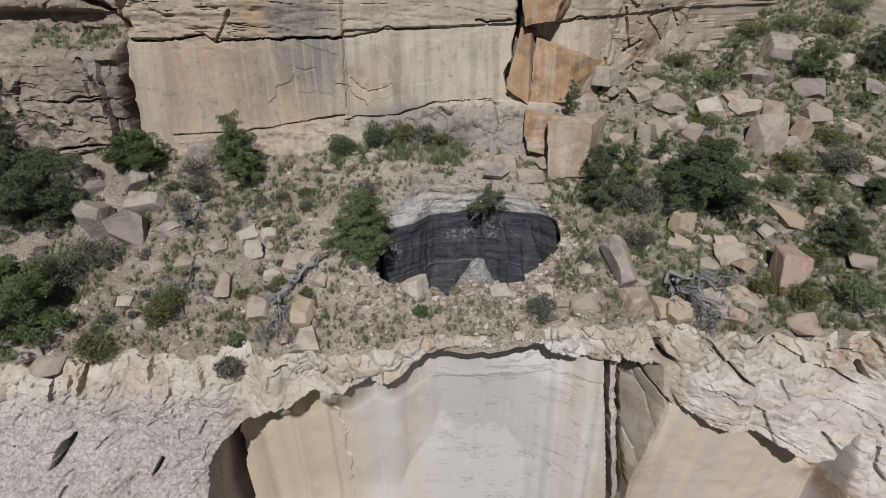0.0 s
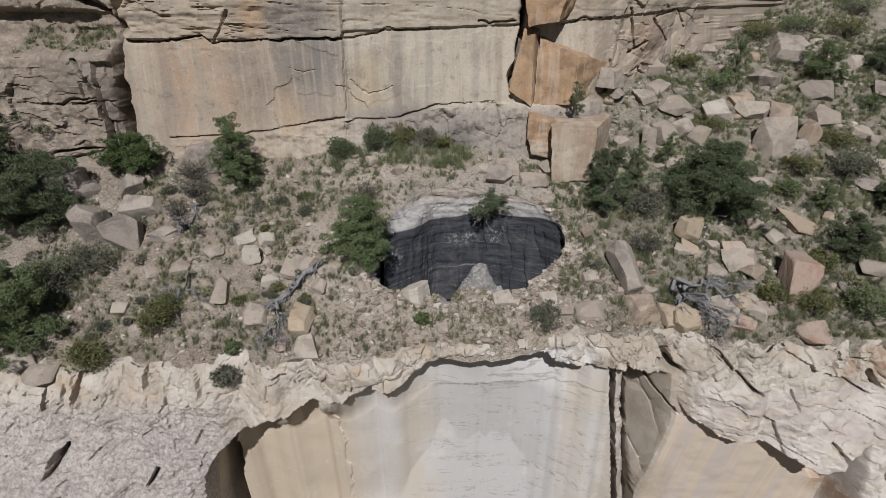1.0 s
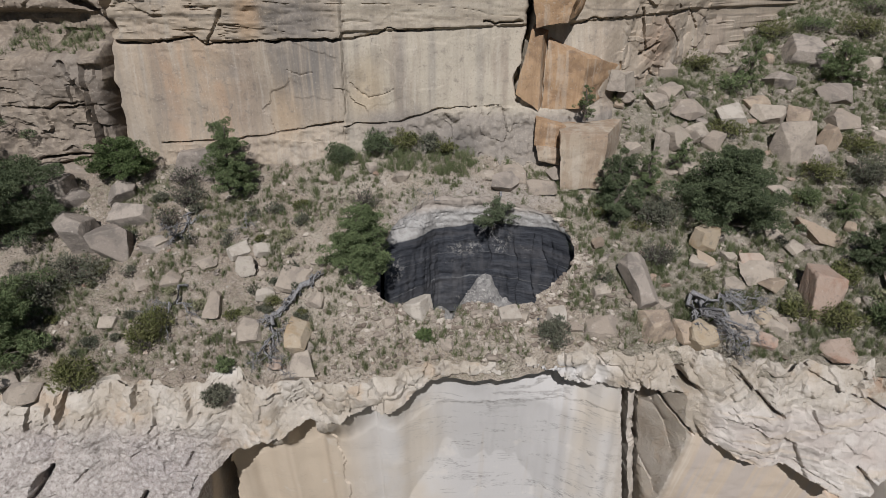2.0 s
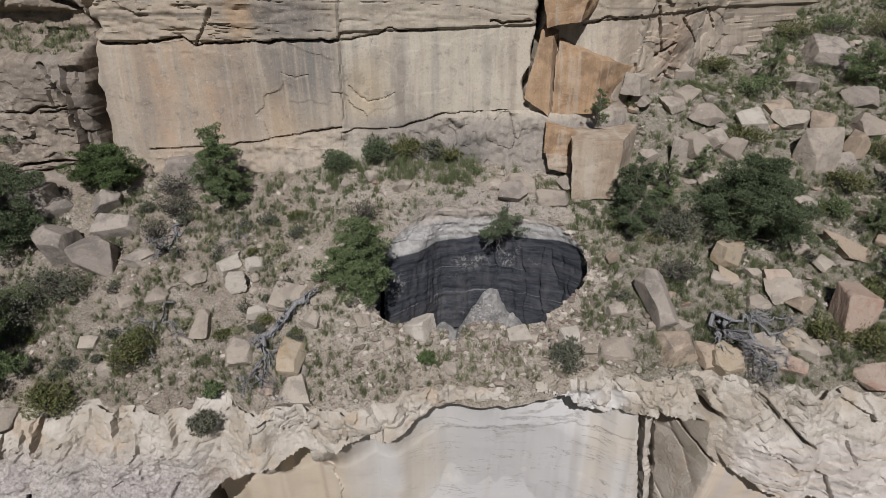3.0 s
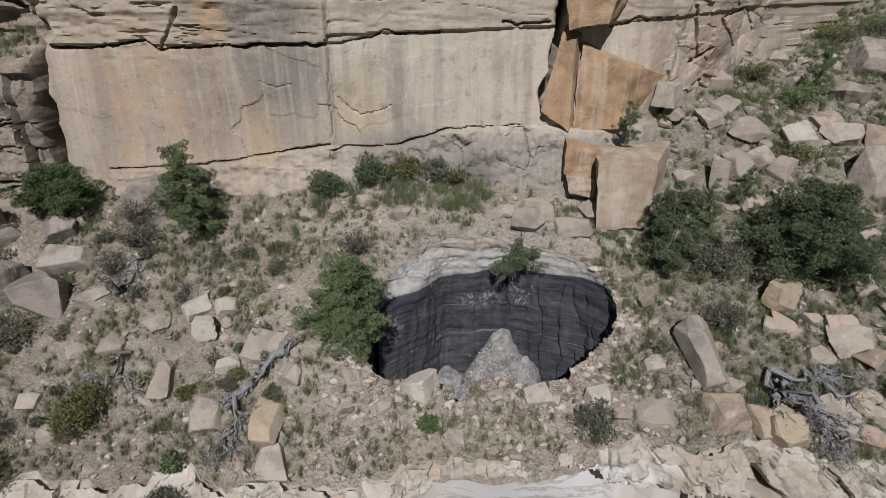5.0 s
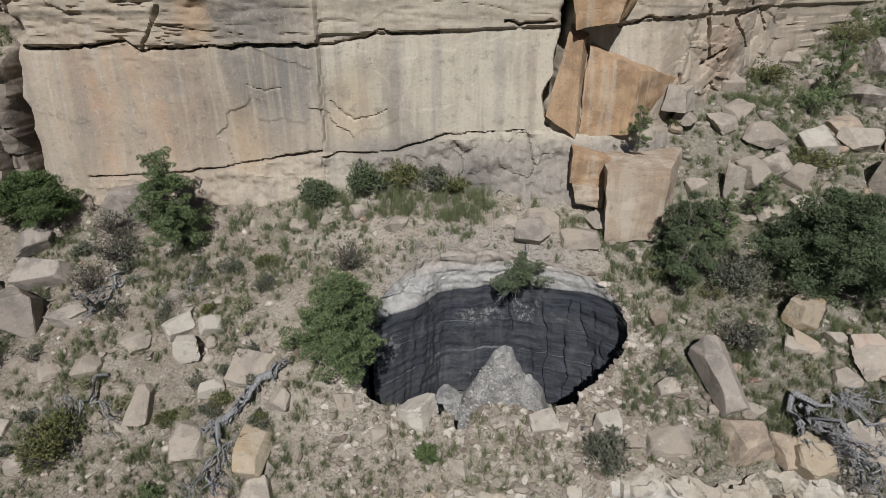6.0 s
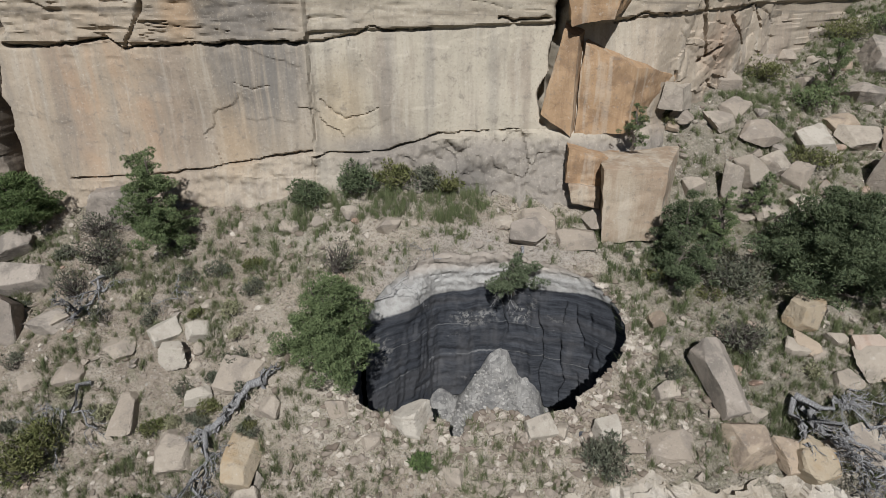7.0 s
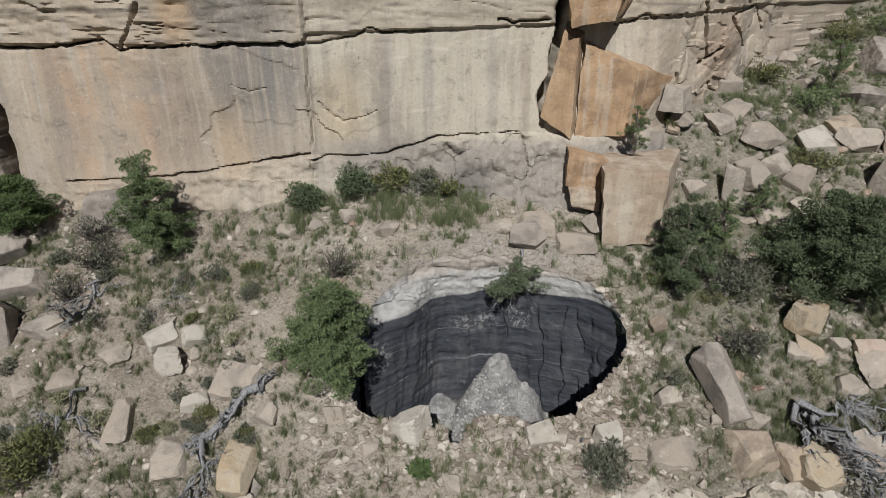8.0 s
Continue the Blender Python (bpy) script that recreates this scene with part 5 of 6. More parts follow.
tree(29.33, 38.09, 3.49, 3.82, shape="round", seed=25, leaf=MAT_DARKLEAF, clumps=70, label="small dark pinyon tree on the eastern slope")
tree(26.80, 55.32, 5.02, 2.66, shape="slim", seed=26, leaf=MAT_JUNIPER, clumps=50, label="slim juniper high on the eastern slope")
tree(35.62, 56.14, 4.51, 3.76, shape="round", seed=27, leaf=MAT_JUNIPER, clumps=60, label="juniper tree high on the eastern slope")
tree(42.45, 57.66, 4.90, 3.84, shape="round", seed=28, leaf=MAT_DARKLEAF, clumps=60, label="dark pinyon tree high on the eastern slope")
tree(34.38, 41.88, 3.01, 3.31, shape="round", seed=29, leaf=MAT_DARKLEAF, clumps=60, label="low pinyon tree on the eastern slope")
tree(28.92, 41.64, 2.54, 2.02, shape="cone", seed=30, leaf=MAT_JUNIPER, clumps=40, label="young juniper beside a tilted slab")
shrub(32.38, 44.81, 2.75, 3.90, seed=31, leaf=MAT_SAGE, clumps=40, label="grey-green shrub among the eastern boulders")
shrub(28.48, 45.06, 2.31, 2.77, seed=32, leaf=MAT_OLIVE, clumps=30, label="yellow-green shrub among the eastern boulders")
tree(38.42, 52.63, 1.89, 2.06, shape="round", seed=33, leaf=MAT_JUNIPER, clumps=30, name="bush", label="small green bush on the eastern slope")
shrub(28.01, 33.36, 2.87, 3.44, seed=34, leaf=MAT_JUNIPER, clumps=44, label="dark green shrub near the cliff edge")
shrub(24.87, 34.18, 1.95, 2.92, seed=35, leaf=MAT_OLIVE, clumps=36, label="olive green shrub near the cliff edge")
shrub(6.87, 33.66, 2.14, 2.14, seed=36, leaf=MAT_SAGE, clumps=30, label="grey-green shrub at the cliff edge")
shrub(-8.40, 45.80, 2.11, 2.02, seed=38, leaf=MAT_DARKLEAF, clumps=34, label="small dark shrub at the cliff foot")
shrub(-5.46, 46.02, 2.44, 2.28, seed=39, leaf=MAT_DARKLEAF, clumps=40, label="small dark shrub at the cliff foot")
shrub(-3.20, 46.70, 1.81, 2.64, seed=40, leaf=MAT_OLIVE, clumps=40, label="yellow-green shrub at the cliff foot")
shrub(-0.20, 46.76, 1.83, 1.99, seed=41, leaf=MAT_OLIVE, clumps=30, label="yellow-green shrub at the cliff foot")
shrub(-1.54, 46.64, 1.98, 1.98, seed=42, leaf=MAT_SAGE, clumps=30, label="grey-green shrub at the cliff foot")
shrub(-24.06, 32.51, 1.47, 3.29, seed=43, leaf=MAT_OLIVE, clumps=44, label="low olive shrub at the cliff edge")
shrub(-14.19, 32.64, 1.32, 1.09, seed=44, leaf=MAT_JUNIPER, clumps=20, label="small dark green shrub at the cliff edge")
shrub(-20.01, 34.24, 2.47, 2.00, seed=45, leaf=MAT_OLIVE, clumps=26, label="olive shrub on the western slope")
shrub(-14.53, 31.42, 1.25, 1.88, seed=46, leaf=MAT_SAGE, clumps=22, z=-3.0, label="grey-green shrub on the cliff edge")
shrub(14.36, 38.26, 1.82, 2.65, seed=47, leaf=MAT_SAGE, clumps=10, per=40, twigs=80, label="bare grey shrub on the eastern slope")
shrub(-19.59, 34.71, 2.86, 2.86, seed=48, leaf=MAT_OLIVE, clumps=36, label="olive shrub on the western slope")
shrub(-1.52, 33.70, 0.75, 1.06, seed=49, leaf=MAT_BRIGHT, clumps=18, label="small green shrub below the sinkhole")
tree(17.88, 45.19, 3.10, 1.97, shape="cone", seed=50, leaf=MAT_JUNIPER, clumps=40, label="small juniper among the eastern blocks")
shrub(14.56, 38.36, 1.88, 2.50, seed=51, leaf=MAT_SAGE, clumps=8, per=40, twigs=60, label="bare grey shrub on the eastern slope")
shrub(14.97, 41.41, 2.21, 4.04, seed=52, leaf=MAT_SAGE, clumps=40, label="grey-green shrub below the pinyon")
shrub(-20.03, 44.95, 1.92, 3.53, seed=53, leaf=MAT_SAGE, clumps=10, per=40, twigs=80, label="bare grey shrub below the green bush")
boulder(-27.2, 41.3, 3.6, 3.0, 3.3, turn=20, nod=8, seed=305, stone=MAT_GREY, boxy=1.0, worn=10, sink=0.3, label="large square grey boulder on the western slope")
boulder(-24.4, 40.7, 2.9, 2.5, 3.2, turn=-12, nod=12, seed=306, stone=MAT_GREY, boxy=0.9, worn=10, sink=0.3, label="cracked grey boulder beside the square one")
boulder(-30.45, 44.57, 3.36, 2.69, 2.57, turn=10, seed=102, stone=MAT_GREY, boxy=0.9, label="square grey boulder on the western slope")
boulder(-23.65, 43.02, 3.09, 2.47, 1.62, turn=-5, lean=6, seed=103, stone=MAT_GREY, label="grey slab boulder below the green bush")
boulder(-25.05, 44.35, 2.17, 1.65, 0.98, turn=25, seed=104, stone=MAT_GREY)
boulder(-14.11, 38.40, 1.42, 1.14, 1.49, turn=12, boxy=1.0, seed=105, stone=MAT_WHITE, worn=16, label="squared pale sandstone block on the slope")
boulder(-12.55, 36.88, 1.39, 1.05, 0.69, turn=30, seed=106, boxy=0.9, stone=MAT_WHITE)
boulder(-14.88, 39.48, 1.5, 1.15, 0.9, turn=40, seed=107, boxy=0.9, stone=MAT_WHITE)
boulder(-13.06, 39.53, 1.45, 1.10, 0.85, turn=20, seed=108, boxy=0.9, stone=MAT_WHITE)
boulder(-13.1, 35.0, 2.1, 2.4, 1.1, turn=10, nod=32, seed=109, stone=MAT_PALE, worn=7, boxy=0.3, sink=0.8, label="broad pale boulder beside the dead wood")
boulder(-9.75, 34.5, 1.9, 3.0, 1.6, turn=-14, nod=34, seed=110, stone=MAT_OCHRE, worn=7, boxy=0.3, sink=0.6, label="ochre-stained sandstone boulder on the slope")
boulder(-10.47, 37.5, 2.5, 1.9, 1.0, turn=0, nod=34, seed=111, sink=0.62)
boulder(-9.39, 32.69, 2.5, 1.9, 1.0, turn=-10, seed=112, sink=0.6)
boulder(-11.13, 32.70, 1.28, 0.97, 0.64, turn=-10, seed=113, stone=MAT_PINK, label="rusty sandstone boulder near the cliff edge")
boulder(-1.90, 35.36, 1.80, 1.44, 1.53, turn=42, seed=114, stone=MAT_WHITE, boxy=0.9, worn=12, label="pale sandstone block perched on the sinkhole rim")
boulder(4.01, 35.08, 1.59, 1.21, 0.74, turn=15, seed=115, boxy=0.9, stone=MAT_WHITE, worn=14)
boulder(5.03, 35.08, 0.86, 0.66, 0.74, turn=50, seed=116)
boulder(7.09, 34.88, 1.39, 1.11, 1.39, turn=10, seed=117, stone=MAT_WHITE, boxy=0.9, worn=16, label="squared pale sandstone block on the slope")
boulder(8.21, 34.31, 0.98, 0.74, 0.36, turn=10, seed=118)
boulder(9.86, 34.28, 2.3, 1.7, 0.90, turn=0, seed=119, sink=0.72)
boulder(10.21, 36.35, 1.22, 0.92, 0.50, turn=10, seed=120)
boulder(12.75, 36.45, 1.95, 3.8, 1.6, turn=18, nod=36, seed=121, stone=MAT_GREY, boxy=0.7, worn=8, sink=0.6, label="long pale grey sandstone slab leaning down the slope")
boulder(14.06, 35.37, 1.11, 0.84, 0.69, turn=30, seed=122, worn=14)
boulder(13.45, 34.2, 2.5, 2.3, 2.2, turn=18, nod=20, seed=123, stone=MAT_BUFF, boxy=0.7, sink=0.45, label="pitted brown boulder below the leaning slab")
boulder(16.0, 33.9, 1.7, 1.5, 1.4, turn=-20, seed=124, stone=MAT_OCHRE, sink=0.4, label="ochre sandstone boulder under the dead tree")
boulder(17.98, 39.69, 2.46, 1.96, 2.08, turn=20, seed=125, stone=MAT_OCHRE, boxy=0.8, label="ochre-topped sandstone block on the slope")
boulder(17.15, 38.01, 1.34, 1.02, 0.62, turn=-15, seed=126)
boulder(18.17, 37.83, 0.78, 0.59, 0.66, turn=10, seed=127)
boulder(19.30, 38.53, 1.19, 0.90, 0.63, turn=30, seed=128)
boulder(19.40, 37.97, 0.67, 0.51, 0.31, turn=5, seed=129)
boulder(20.78, 38.01, 1.73, 1.31, 0.69, turn=-8, seed=130, stone=MAT_PINK, label="rusty red sandstone boulder on the eastern slope")
boulder(26.89, 40.35, 4.82, 1.90, 0.86, turn=-6, nod=30, lean=22, seed=131, stone=MAT_BUFF, boxy=0.95, worn=14, sink=1.3, label="long tilted buff sandstone slab on the slope")
boulder(24.25, 35.61, 2.47, 1.97, 4.14, turn=12, lean=8, nod=-12, seed=132, stone=MAT_PINK, boxy=0.7, worn=9, label="large rust-flecked boulder on the eastern slope")
boulder(27.28, 47.86, 2.98, 2.38, 4.08, turn=10, seed=133, stone=MAT_PALE, worn=12, label="pointed buff boulder on the eastern slope")
boulder(29.33, 47.56, 2.63, 2.00, 1.43, turn=-15, seed=134, stone=MAT_GREY)
boulder(34.42, 54.43, 3.15, 2.52, 1.36, turn=5, seed=135, stone=MAT_GREY, boxy=1.0, label="dark flat-topped block on the eastern slope")
boulder(33.48, 51.37, 3.13, 2.38, 1.25, turn=15, seed=136, stone=MAT_PALE)
boulder(18.21, 47.41, 2.46, 1.87, 2.05, turn=10, seed=137, worn=10)
boulder(16.62, 46.42, 1.31, 1.05, 3.10, turn=-10, seed=138, worn=12, label="narrow upright pale sandstone slab")
boulder(19.81, 48.12, 2.20, 1.67, 1.48, turn=35, seed=139)
boulder(20.84, 47.20, 1.80, 1.36, 1.82, turn=-25, seed=140)
boulder(23.53, 50.34, 3.4, 2.6, 1.5, turn=3, nod=24, seed=141, stone=MAT_WHITE, boxy=1.0, worn=14, sink=0.55, label="flat white sandstone slab on the eastern slope")
boulder(27.33, 51.53, 3.12, 2.37, 0.94, turn=15, seed=142)
boulder(34.31, 60.12, 4.50, 3.60, 2.02, turn=-12, seed=143, stone=MAT_GREY, label="grey slab boulder high on the eastern slope")
boulder(30.18, 56.12, 2.96, 2.25, 1.33, turn=25, nod=10, seed=144, stone=MAT_GREY)
boulder(18.70, 54.00, 2.31, 1.76, 0.96, turn=10, seed=145)
boulder(22.70, 57.45, 2.60, 1.97, 0.94, turn=-10, seed=146)
boulder(18.58, 51.58, 1.99, 1.51, 0.92, turn=40, seed=147)
boulder(25.94, 60.22, 1.70, 1.29, 0.77, turn=4, seed=148)
boulder(30.05, 64.30, 2.09, 1.59, 1.11, turn=14, seed=149)
boulder(17.00, 50.16, 2.19, 1.67, 0.73, turn=10, seed=150)
boulder(14.53, 50.35, 2.14, 1.63, 0.91, turn=60, seed=151)
boulder(4.96, 44.60, 2.33, 1.77, 0.96, turn=5, seed=152, sink=0.35)
boulder(4.32, 43.81, 2.38, 1.81, 0.62, turn=5, seed=153, stone=MAT_GREY)
boulder(6.99, 43.57, 2.36, 1.80, 0.85, turn=-10, seed=154, sink=0.3)
boulder(8.50, 44.67, 2.14, 1.63, 0.96, turn=-10, seed=155)
boulder(-5.64, 44.94, 1.17, 0.89, 0.53, turn=30, seed=156)
boulder(-3.62, 44.08, 1.39, 1.05, 0.81, turn=50, seed=157)
boulder(-9.15, 44.48, 1.17, 0.89, 0.44, turn=-20, seed=158)
boulder(-7.59, 44.70, 0.86, 0.65, 0.39, turn=20, seed=159)
boulder(14.38, 46.54, 1.28, 1.03, 1.20, turn=20, seed=160, boxy=1.0, worn=16, label="small white squared block beside the tall block")
boulder(-15.87, 36.3, 1.1, 2.3, 1.2, turn=5, nod=36, seed=161, worn=14, sink=0.4, label="narrow split slab on the western slope")
boulder(-21.39, 34.12, 0.87, 0.66, 0.83, turn=25, seed=162)
boulder(-16.35, 33.25, 0.46, 0.35, 0.32, turn=25, seed=163)
boulder(17.63, 33.94, 1.92, 1.46, 0.60, turn=0, seed=164)
boulder(20.30, 34.62, 1.69, 1.28, 0.72, turn=30, seed=165, stone=MAT_OCHRE)
boulder(20.86, 33.75, 1.65, 1.26, 0.87, turn=-30, seed=166)
boulder(19.78, 32.98, 1.57, 1.19, 0.70, turn=-30, seed=167, stone=MAT_PINK)
boulder(24.22, 32.30, 2.33, 1.77, 1.02, turn=10, seed=168, stone=MAT_PINK, label="rusty sandstone boulder near the cliff edge")
boulder(21.60, 33.99, 1.63, 1.24, 0.67, turn=20, seed=169)
boulder(-31.79, 44.56, 3.46, 2.63, 1.72, turn=20, seed=170, stone=MAT_GREY)
boulder(-27.10, 31.65, 2.37, 1.80, 0.85, turn=10, seed=171)
boulder(-28.44, 32.49, 1.94, 1.48, 0.72, turn=40, seed=172)
boulder(16.20, 33.32, 2.22, 1.69, 1.18, turn=0, seed=173, stone=MAT_OCHRE, sink=0.35)
boulder(18.95, 34.03, 2.56, 1.94, 0.79, turn=15, seed=174, sink=0.4)
boulder(35.96, 49.68, 2.23, 1.69, 0.92, turn=15, seed=175)
boulder(40.58, 54.80, 2.64, 2.01, 0.98, turn=35, seed=176, stone=MAT_GREY)
boulder(39.96, 58.42, 2.22, 1.68, 0.82, turn=5, seed=177)
boulder(32.26, 46.62, 1.89, 1.44, 0.76, turn=70, seed=178)
boulder(24.88, 43.65, 1.63, 1.24, 0.73, turn=15, seed=179)
boulder(30.21, 38.46, 1.47, 1.11, 0.68, turn=33, seed=180)
boulder(29.33, 33.40, 2.30, 1.75, 0.95, turn=12, seed=181)
boulder(3.00, 44.56, 1.17, 0.89, 0.48, turn=12, seed=182)
boulder(26.70, 52.63, 2.56, 1.95, 1.08, turn=10, seed=201, stone=MAT_BUFF)
boulder(29.40, 50.94, 2.01, 1.61, 2.31, turn=-20, seed=202, stone=MAT_BUFF, label="upright buff sandstone boulder on the eastern slope")
boulder(30.73, 48.69, 2.24, 1.79, 2.43, turn=30, seed=203, stone=MAT_BUFF, label="upright buff sandstone boulder on the eastern slope")
boulder(18.45, 45.42, 2.12, 1.61, 0.74, turn=30, seed=204)
boulder(20.60, 45.69, 1.85, 1.41, 0.69, turn=0, seed=205)
boulder(22.86, 46.91, 1.61, 1.22, 0.64, turn=50, seed=206)
boulder(19.47, 49.69, 2.92, 2.22, 0.66, turn=0, seed=207)
boulder(33.45, 44.13, 2.28, 1.73, 0.96, turn=0, seed=208, stone=MAT_GREY)
boulder(35.82, 45.69, 1.87, 1.42, 0.87, turn=0, seed=209)
boulder(23.28, 40.41, 1.72, 1.31, 0.69, turn=20, seed=210)
boulder(24.18, 39.29, 1.44, 1.10, 0.58, turn=40, seed=211)
boulder(20.89, 37.10, 2.45, 1.86, 0.71, turn=-10, seed=212)
boulder(19.06, 36.59, 1.62, 1.23, 0.55, turn=10, seed=213)
boulder(15.60, 33.90, 2.33, 1.77, 0.87, turn=10, seed=214, stone=MAT_BUFF)
boulder(18.89, 33.47, 1.92, 1.46, 0.81, turn=-15, seed=215)
boulder(30.26, 36.78, 1.87, 1.42, 0.76, turn=-15, seed=216)
boulder(-5.56, 35.79, 1.21, 0.92, 0.42, turn=5, seed=217)
boulder(-3.80, 34.67, 0.99, 0.75, 0.37, turn=25, seed=218)
boulder(1.84, 34.99, 0.79, 0.60, 0.33, turn=25, seed=219)
boulder(-0.16, 33.33, 1.09, 0.83, 0.40, turn=-25, seed=220)
boulder(-8.86, 36.08, 1.36, 1.03, 0.50, turn=-25, seed=221)
boulder(-21.04, 40.58, 1.70, 1.29, 0.64, turn=-25, seed=222)
boulder(-17.20, 39.08, 1.80, 1.37, 0.58, turn=15, seed=223)
boulder(-22.89, 35.68, 1.37, 1.04, 0.47, turn=15, seed=224)
boulder(-21.29, 38.04, 1.28, 0.97, 0.44, turn=35, seed=225)
boulder(-19.25, 37.94, 1.68, 1.28, 0.68, turn=35, seed=226)
boulder(-21.23, 40.36, 2.00, 1.52, 0.70, turn=5, seed=227, stone=MAT_GREY)
boulder(-28.80, 44.28, 2.30, 1.75, 0.97, turn=5, seed=228, stone=MAT_GREY)
boulder(-29.26, 46.25, 2.08, 1.58, 0.88, turn=35, seed=229)
boulder(-31.70, 46.34, 2.83, 2.15, 0.88, turn=15, seed=230, stone=MAT_GREY)
shrub(22.30, 56.12, 1.59, 3.19, seed=231, leaf=MAT_OLIVE, clumps=24, label="low olive shrub high on the eastern slope")
shrub(32.51, 63.59, 2.12, 4.71, seed=232, leaf=MAT_OLIVE, clumps=30, label="low olive shrub high on the eastern slope")
shrub(37.17, 64.69, 2.03, 4.18, seed=233, leaf=MAT_JUNIPER, clumps=30, label="low green shrub high on the eastern slope")
shrub(41.50, 63.67, 2.36, 4.72, seed=234, leaf=MAT_OLIVE, clumps=30, label="low olive shrub high on the eastern slope")
shrub(24.69, 53.98, 1.76, 3.63, seed=235, leaf=MAT_JUNIPER, clumps=26, label="low green shrub on the eastern slope")
shrub(44.78, 67.84, 2.47, 4.95, seed=236, leaf=MAT_JUNIPER, clumps=30, label="low green shrub high on the eastern slope")
shrub(22.21, 48.61, 1.64, 3.37, seed=237, leaf=MAT_OLIVE, clumps=26, label="low olive shrub among the eastern blocks")
shrub(33.06, 48.30, 1.74, 2.91, seed=238, leaf=MAT_OLIVE, clumps=26, label="low olive shrub among the eastern blocks")
shrub(26.71, 43.02, 1.52, 2.24, seed=239, leaf=MAT_JUNIPER, clumps=24, label="low green shrub among the eastern blocks")
shrub(26.89, 37.41, 1.48, 2.47, seed=240, leaf=MAT_OLIVE, clumps=26, label="low olive shrub beside a rusty boulder")
shrub(22.45, 34.65, 1.18, 2.36, seed=241, leaf=MAT_OLIVE, clumps=26, label="low olive shrub near the cliff edge")
crag("rock_pillar", "rust-brown sandstone leaf standing against the cliff", [(6.02, 47.10, 17.83), (6.84, 47.10, 17.44), (6.92, 47.10, 11.98), (5.06, 47.10, 13.34)], [(6.46, 48.60, 18.11), (7.51, 48.60, 17.68), (7.87, 48.60, 12.80), (5.58, 48.60, 14.11)], MAT_BROWN, seed=3)
crag("rock_pillar", "broad rust-brown sandstone block with pale sloping top", [(7.21, 47.30, 17.25), (10.29, 47.30, 15.97), (10.19, 47.30, 12.20), (7.17, 47.30, 11.87)], [(8.46, 50.50, 17.79), (14.14, 50.50, 14.98), (13.62, 50.50, 12.92), (7.97, 50.50, 12.74)], MAT_BROWN, seed=5, round_edge=0.22)
crag("rock_pillar", "brown overhanging sandstone block high on the cliff", [(5.68, 46.40, 21.37), (9.19, 46.40, 21.38), (8.46, 46.40, 18.44), (6.26, 46.40, 18.05)], [(6.31, 49.50, 21.64), (11.15, 49.50, 21.66), (10.28, 49.50, 19.11), (6.74, 49.50, 18.81)], MAT_BROWN, seed=7)
crag("rock_block", "tall square buff sandstone block standing at the cliff foot", [(7.94, 43.40, 11.26), (11.45, 43.40, 11.23), (11.44, 43.40, 7.07), (8.38, 43.40, 6.87)], [(8.79, 47.50, 11.21), (13.59, 47.50, 11.48), (13.85, 47.50, 7.09), (9.32, 47.50, 7.29)], MAT_BLOCK, seed=9, round_edge=0.2)
crag("rock_block", "low brown sandstone block wedged under the pillar", [(6.47, 45.40, 11.84), (8.94, 45.40, 11.07), (8.55, 45.40, 9.65), (6.53, 45.40, 9.89)], [(7.05, 48.50, 11.63), (10.42, 48.50, 11.22), (10.75, 48.50, 8.78), (7.29, 48.50, 9.15)], MAT_BROWN, seed=11)
crag("rock_block", "rounded buff sandstone lump wedged under the pillar", [(6.51, 45.00, 9.96), (8.37, 45.00, 9.69), (8.46, 45.00, 8.40), (6.88, 45.00, 8.75)], [(7.14, 48.00, 9.67), (9.83, 48.00, 9.38), (10.08, 48.00, 7.40), (7.38, 48.00, 7.85)], MAT_BLOCK, seed=13, round_edge=0.4)
crag("rock_block", "grey slab of fallen rock at the cliff foot", [(-20.48, 45.20, 9.18), (-17.49, 45.20, 9.90), (-17.98, 45.20, 7.00), (-21.85, 45.20, 7.01)], [(-21.23, 47.60, 8.82), (-18.44, 47.60, 9.28), (-19.03, 47.60, 6.54), (-22.50, 47.60, 6.54)], MAT_GREY, seed=15, rough=0.14)
crag("rock_block", "small pale squared block against the cliff", [(12.66, 49.00, 14.93), (13.86, 49.00, 14.55), (13.97, 49.00, 13.22), (12.48, 49.00, 13.39)], [(13.47, 51.00, 14.90), (15.12, 51.00, 14.57), (15.41, 51.00, 13.00), (13.59, 51.00, 13.18)], MAT_PALE, seed=17, n=12)
tree(10.22, 46.00, 2.5, 1.6, shape="cone", seed=37, clumps=40, name="bush", label="small juniper growing beside the pillar", z=11.88)
# small shrubs and dry weeds scattered over both slopes
rng = np.random.default_rng(314)
WEEDS = ((MAT_SAGE, "small grey-green shrub among the stones"), (MAT_OLIVE, "small olive shrub among the stones"), (MAT_DRYGRASS, "small straw-coloured dry weed among the stones"), (MAT_SAGE, "small half-bare grey shrub among the stones"))
for k in range(64):
    x, y = (rng.uniform(-30, -9), rng.uniform(33.2, 44.5)) if k % 8 < 5 else (rng.uniform(10, 32), rng.uniform(34, 52))
    leaf, said = WEEDS[k % 4]
    w = rng.uniform(0.7, 1.5)
    shrub(x, y, w * rng.uniform(0.5, 0.8), w, seed=700 + k, leaf=leaf, clumps=8 if k % 4 == 3 else 16, per=45, twigs=26, size=0.08, label=said)
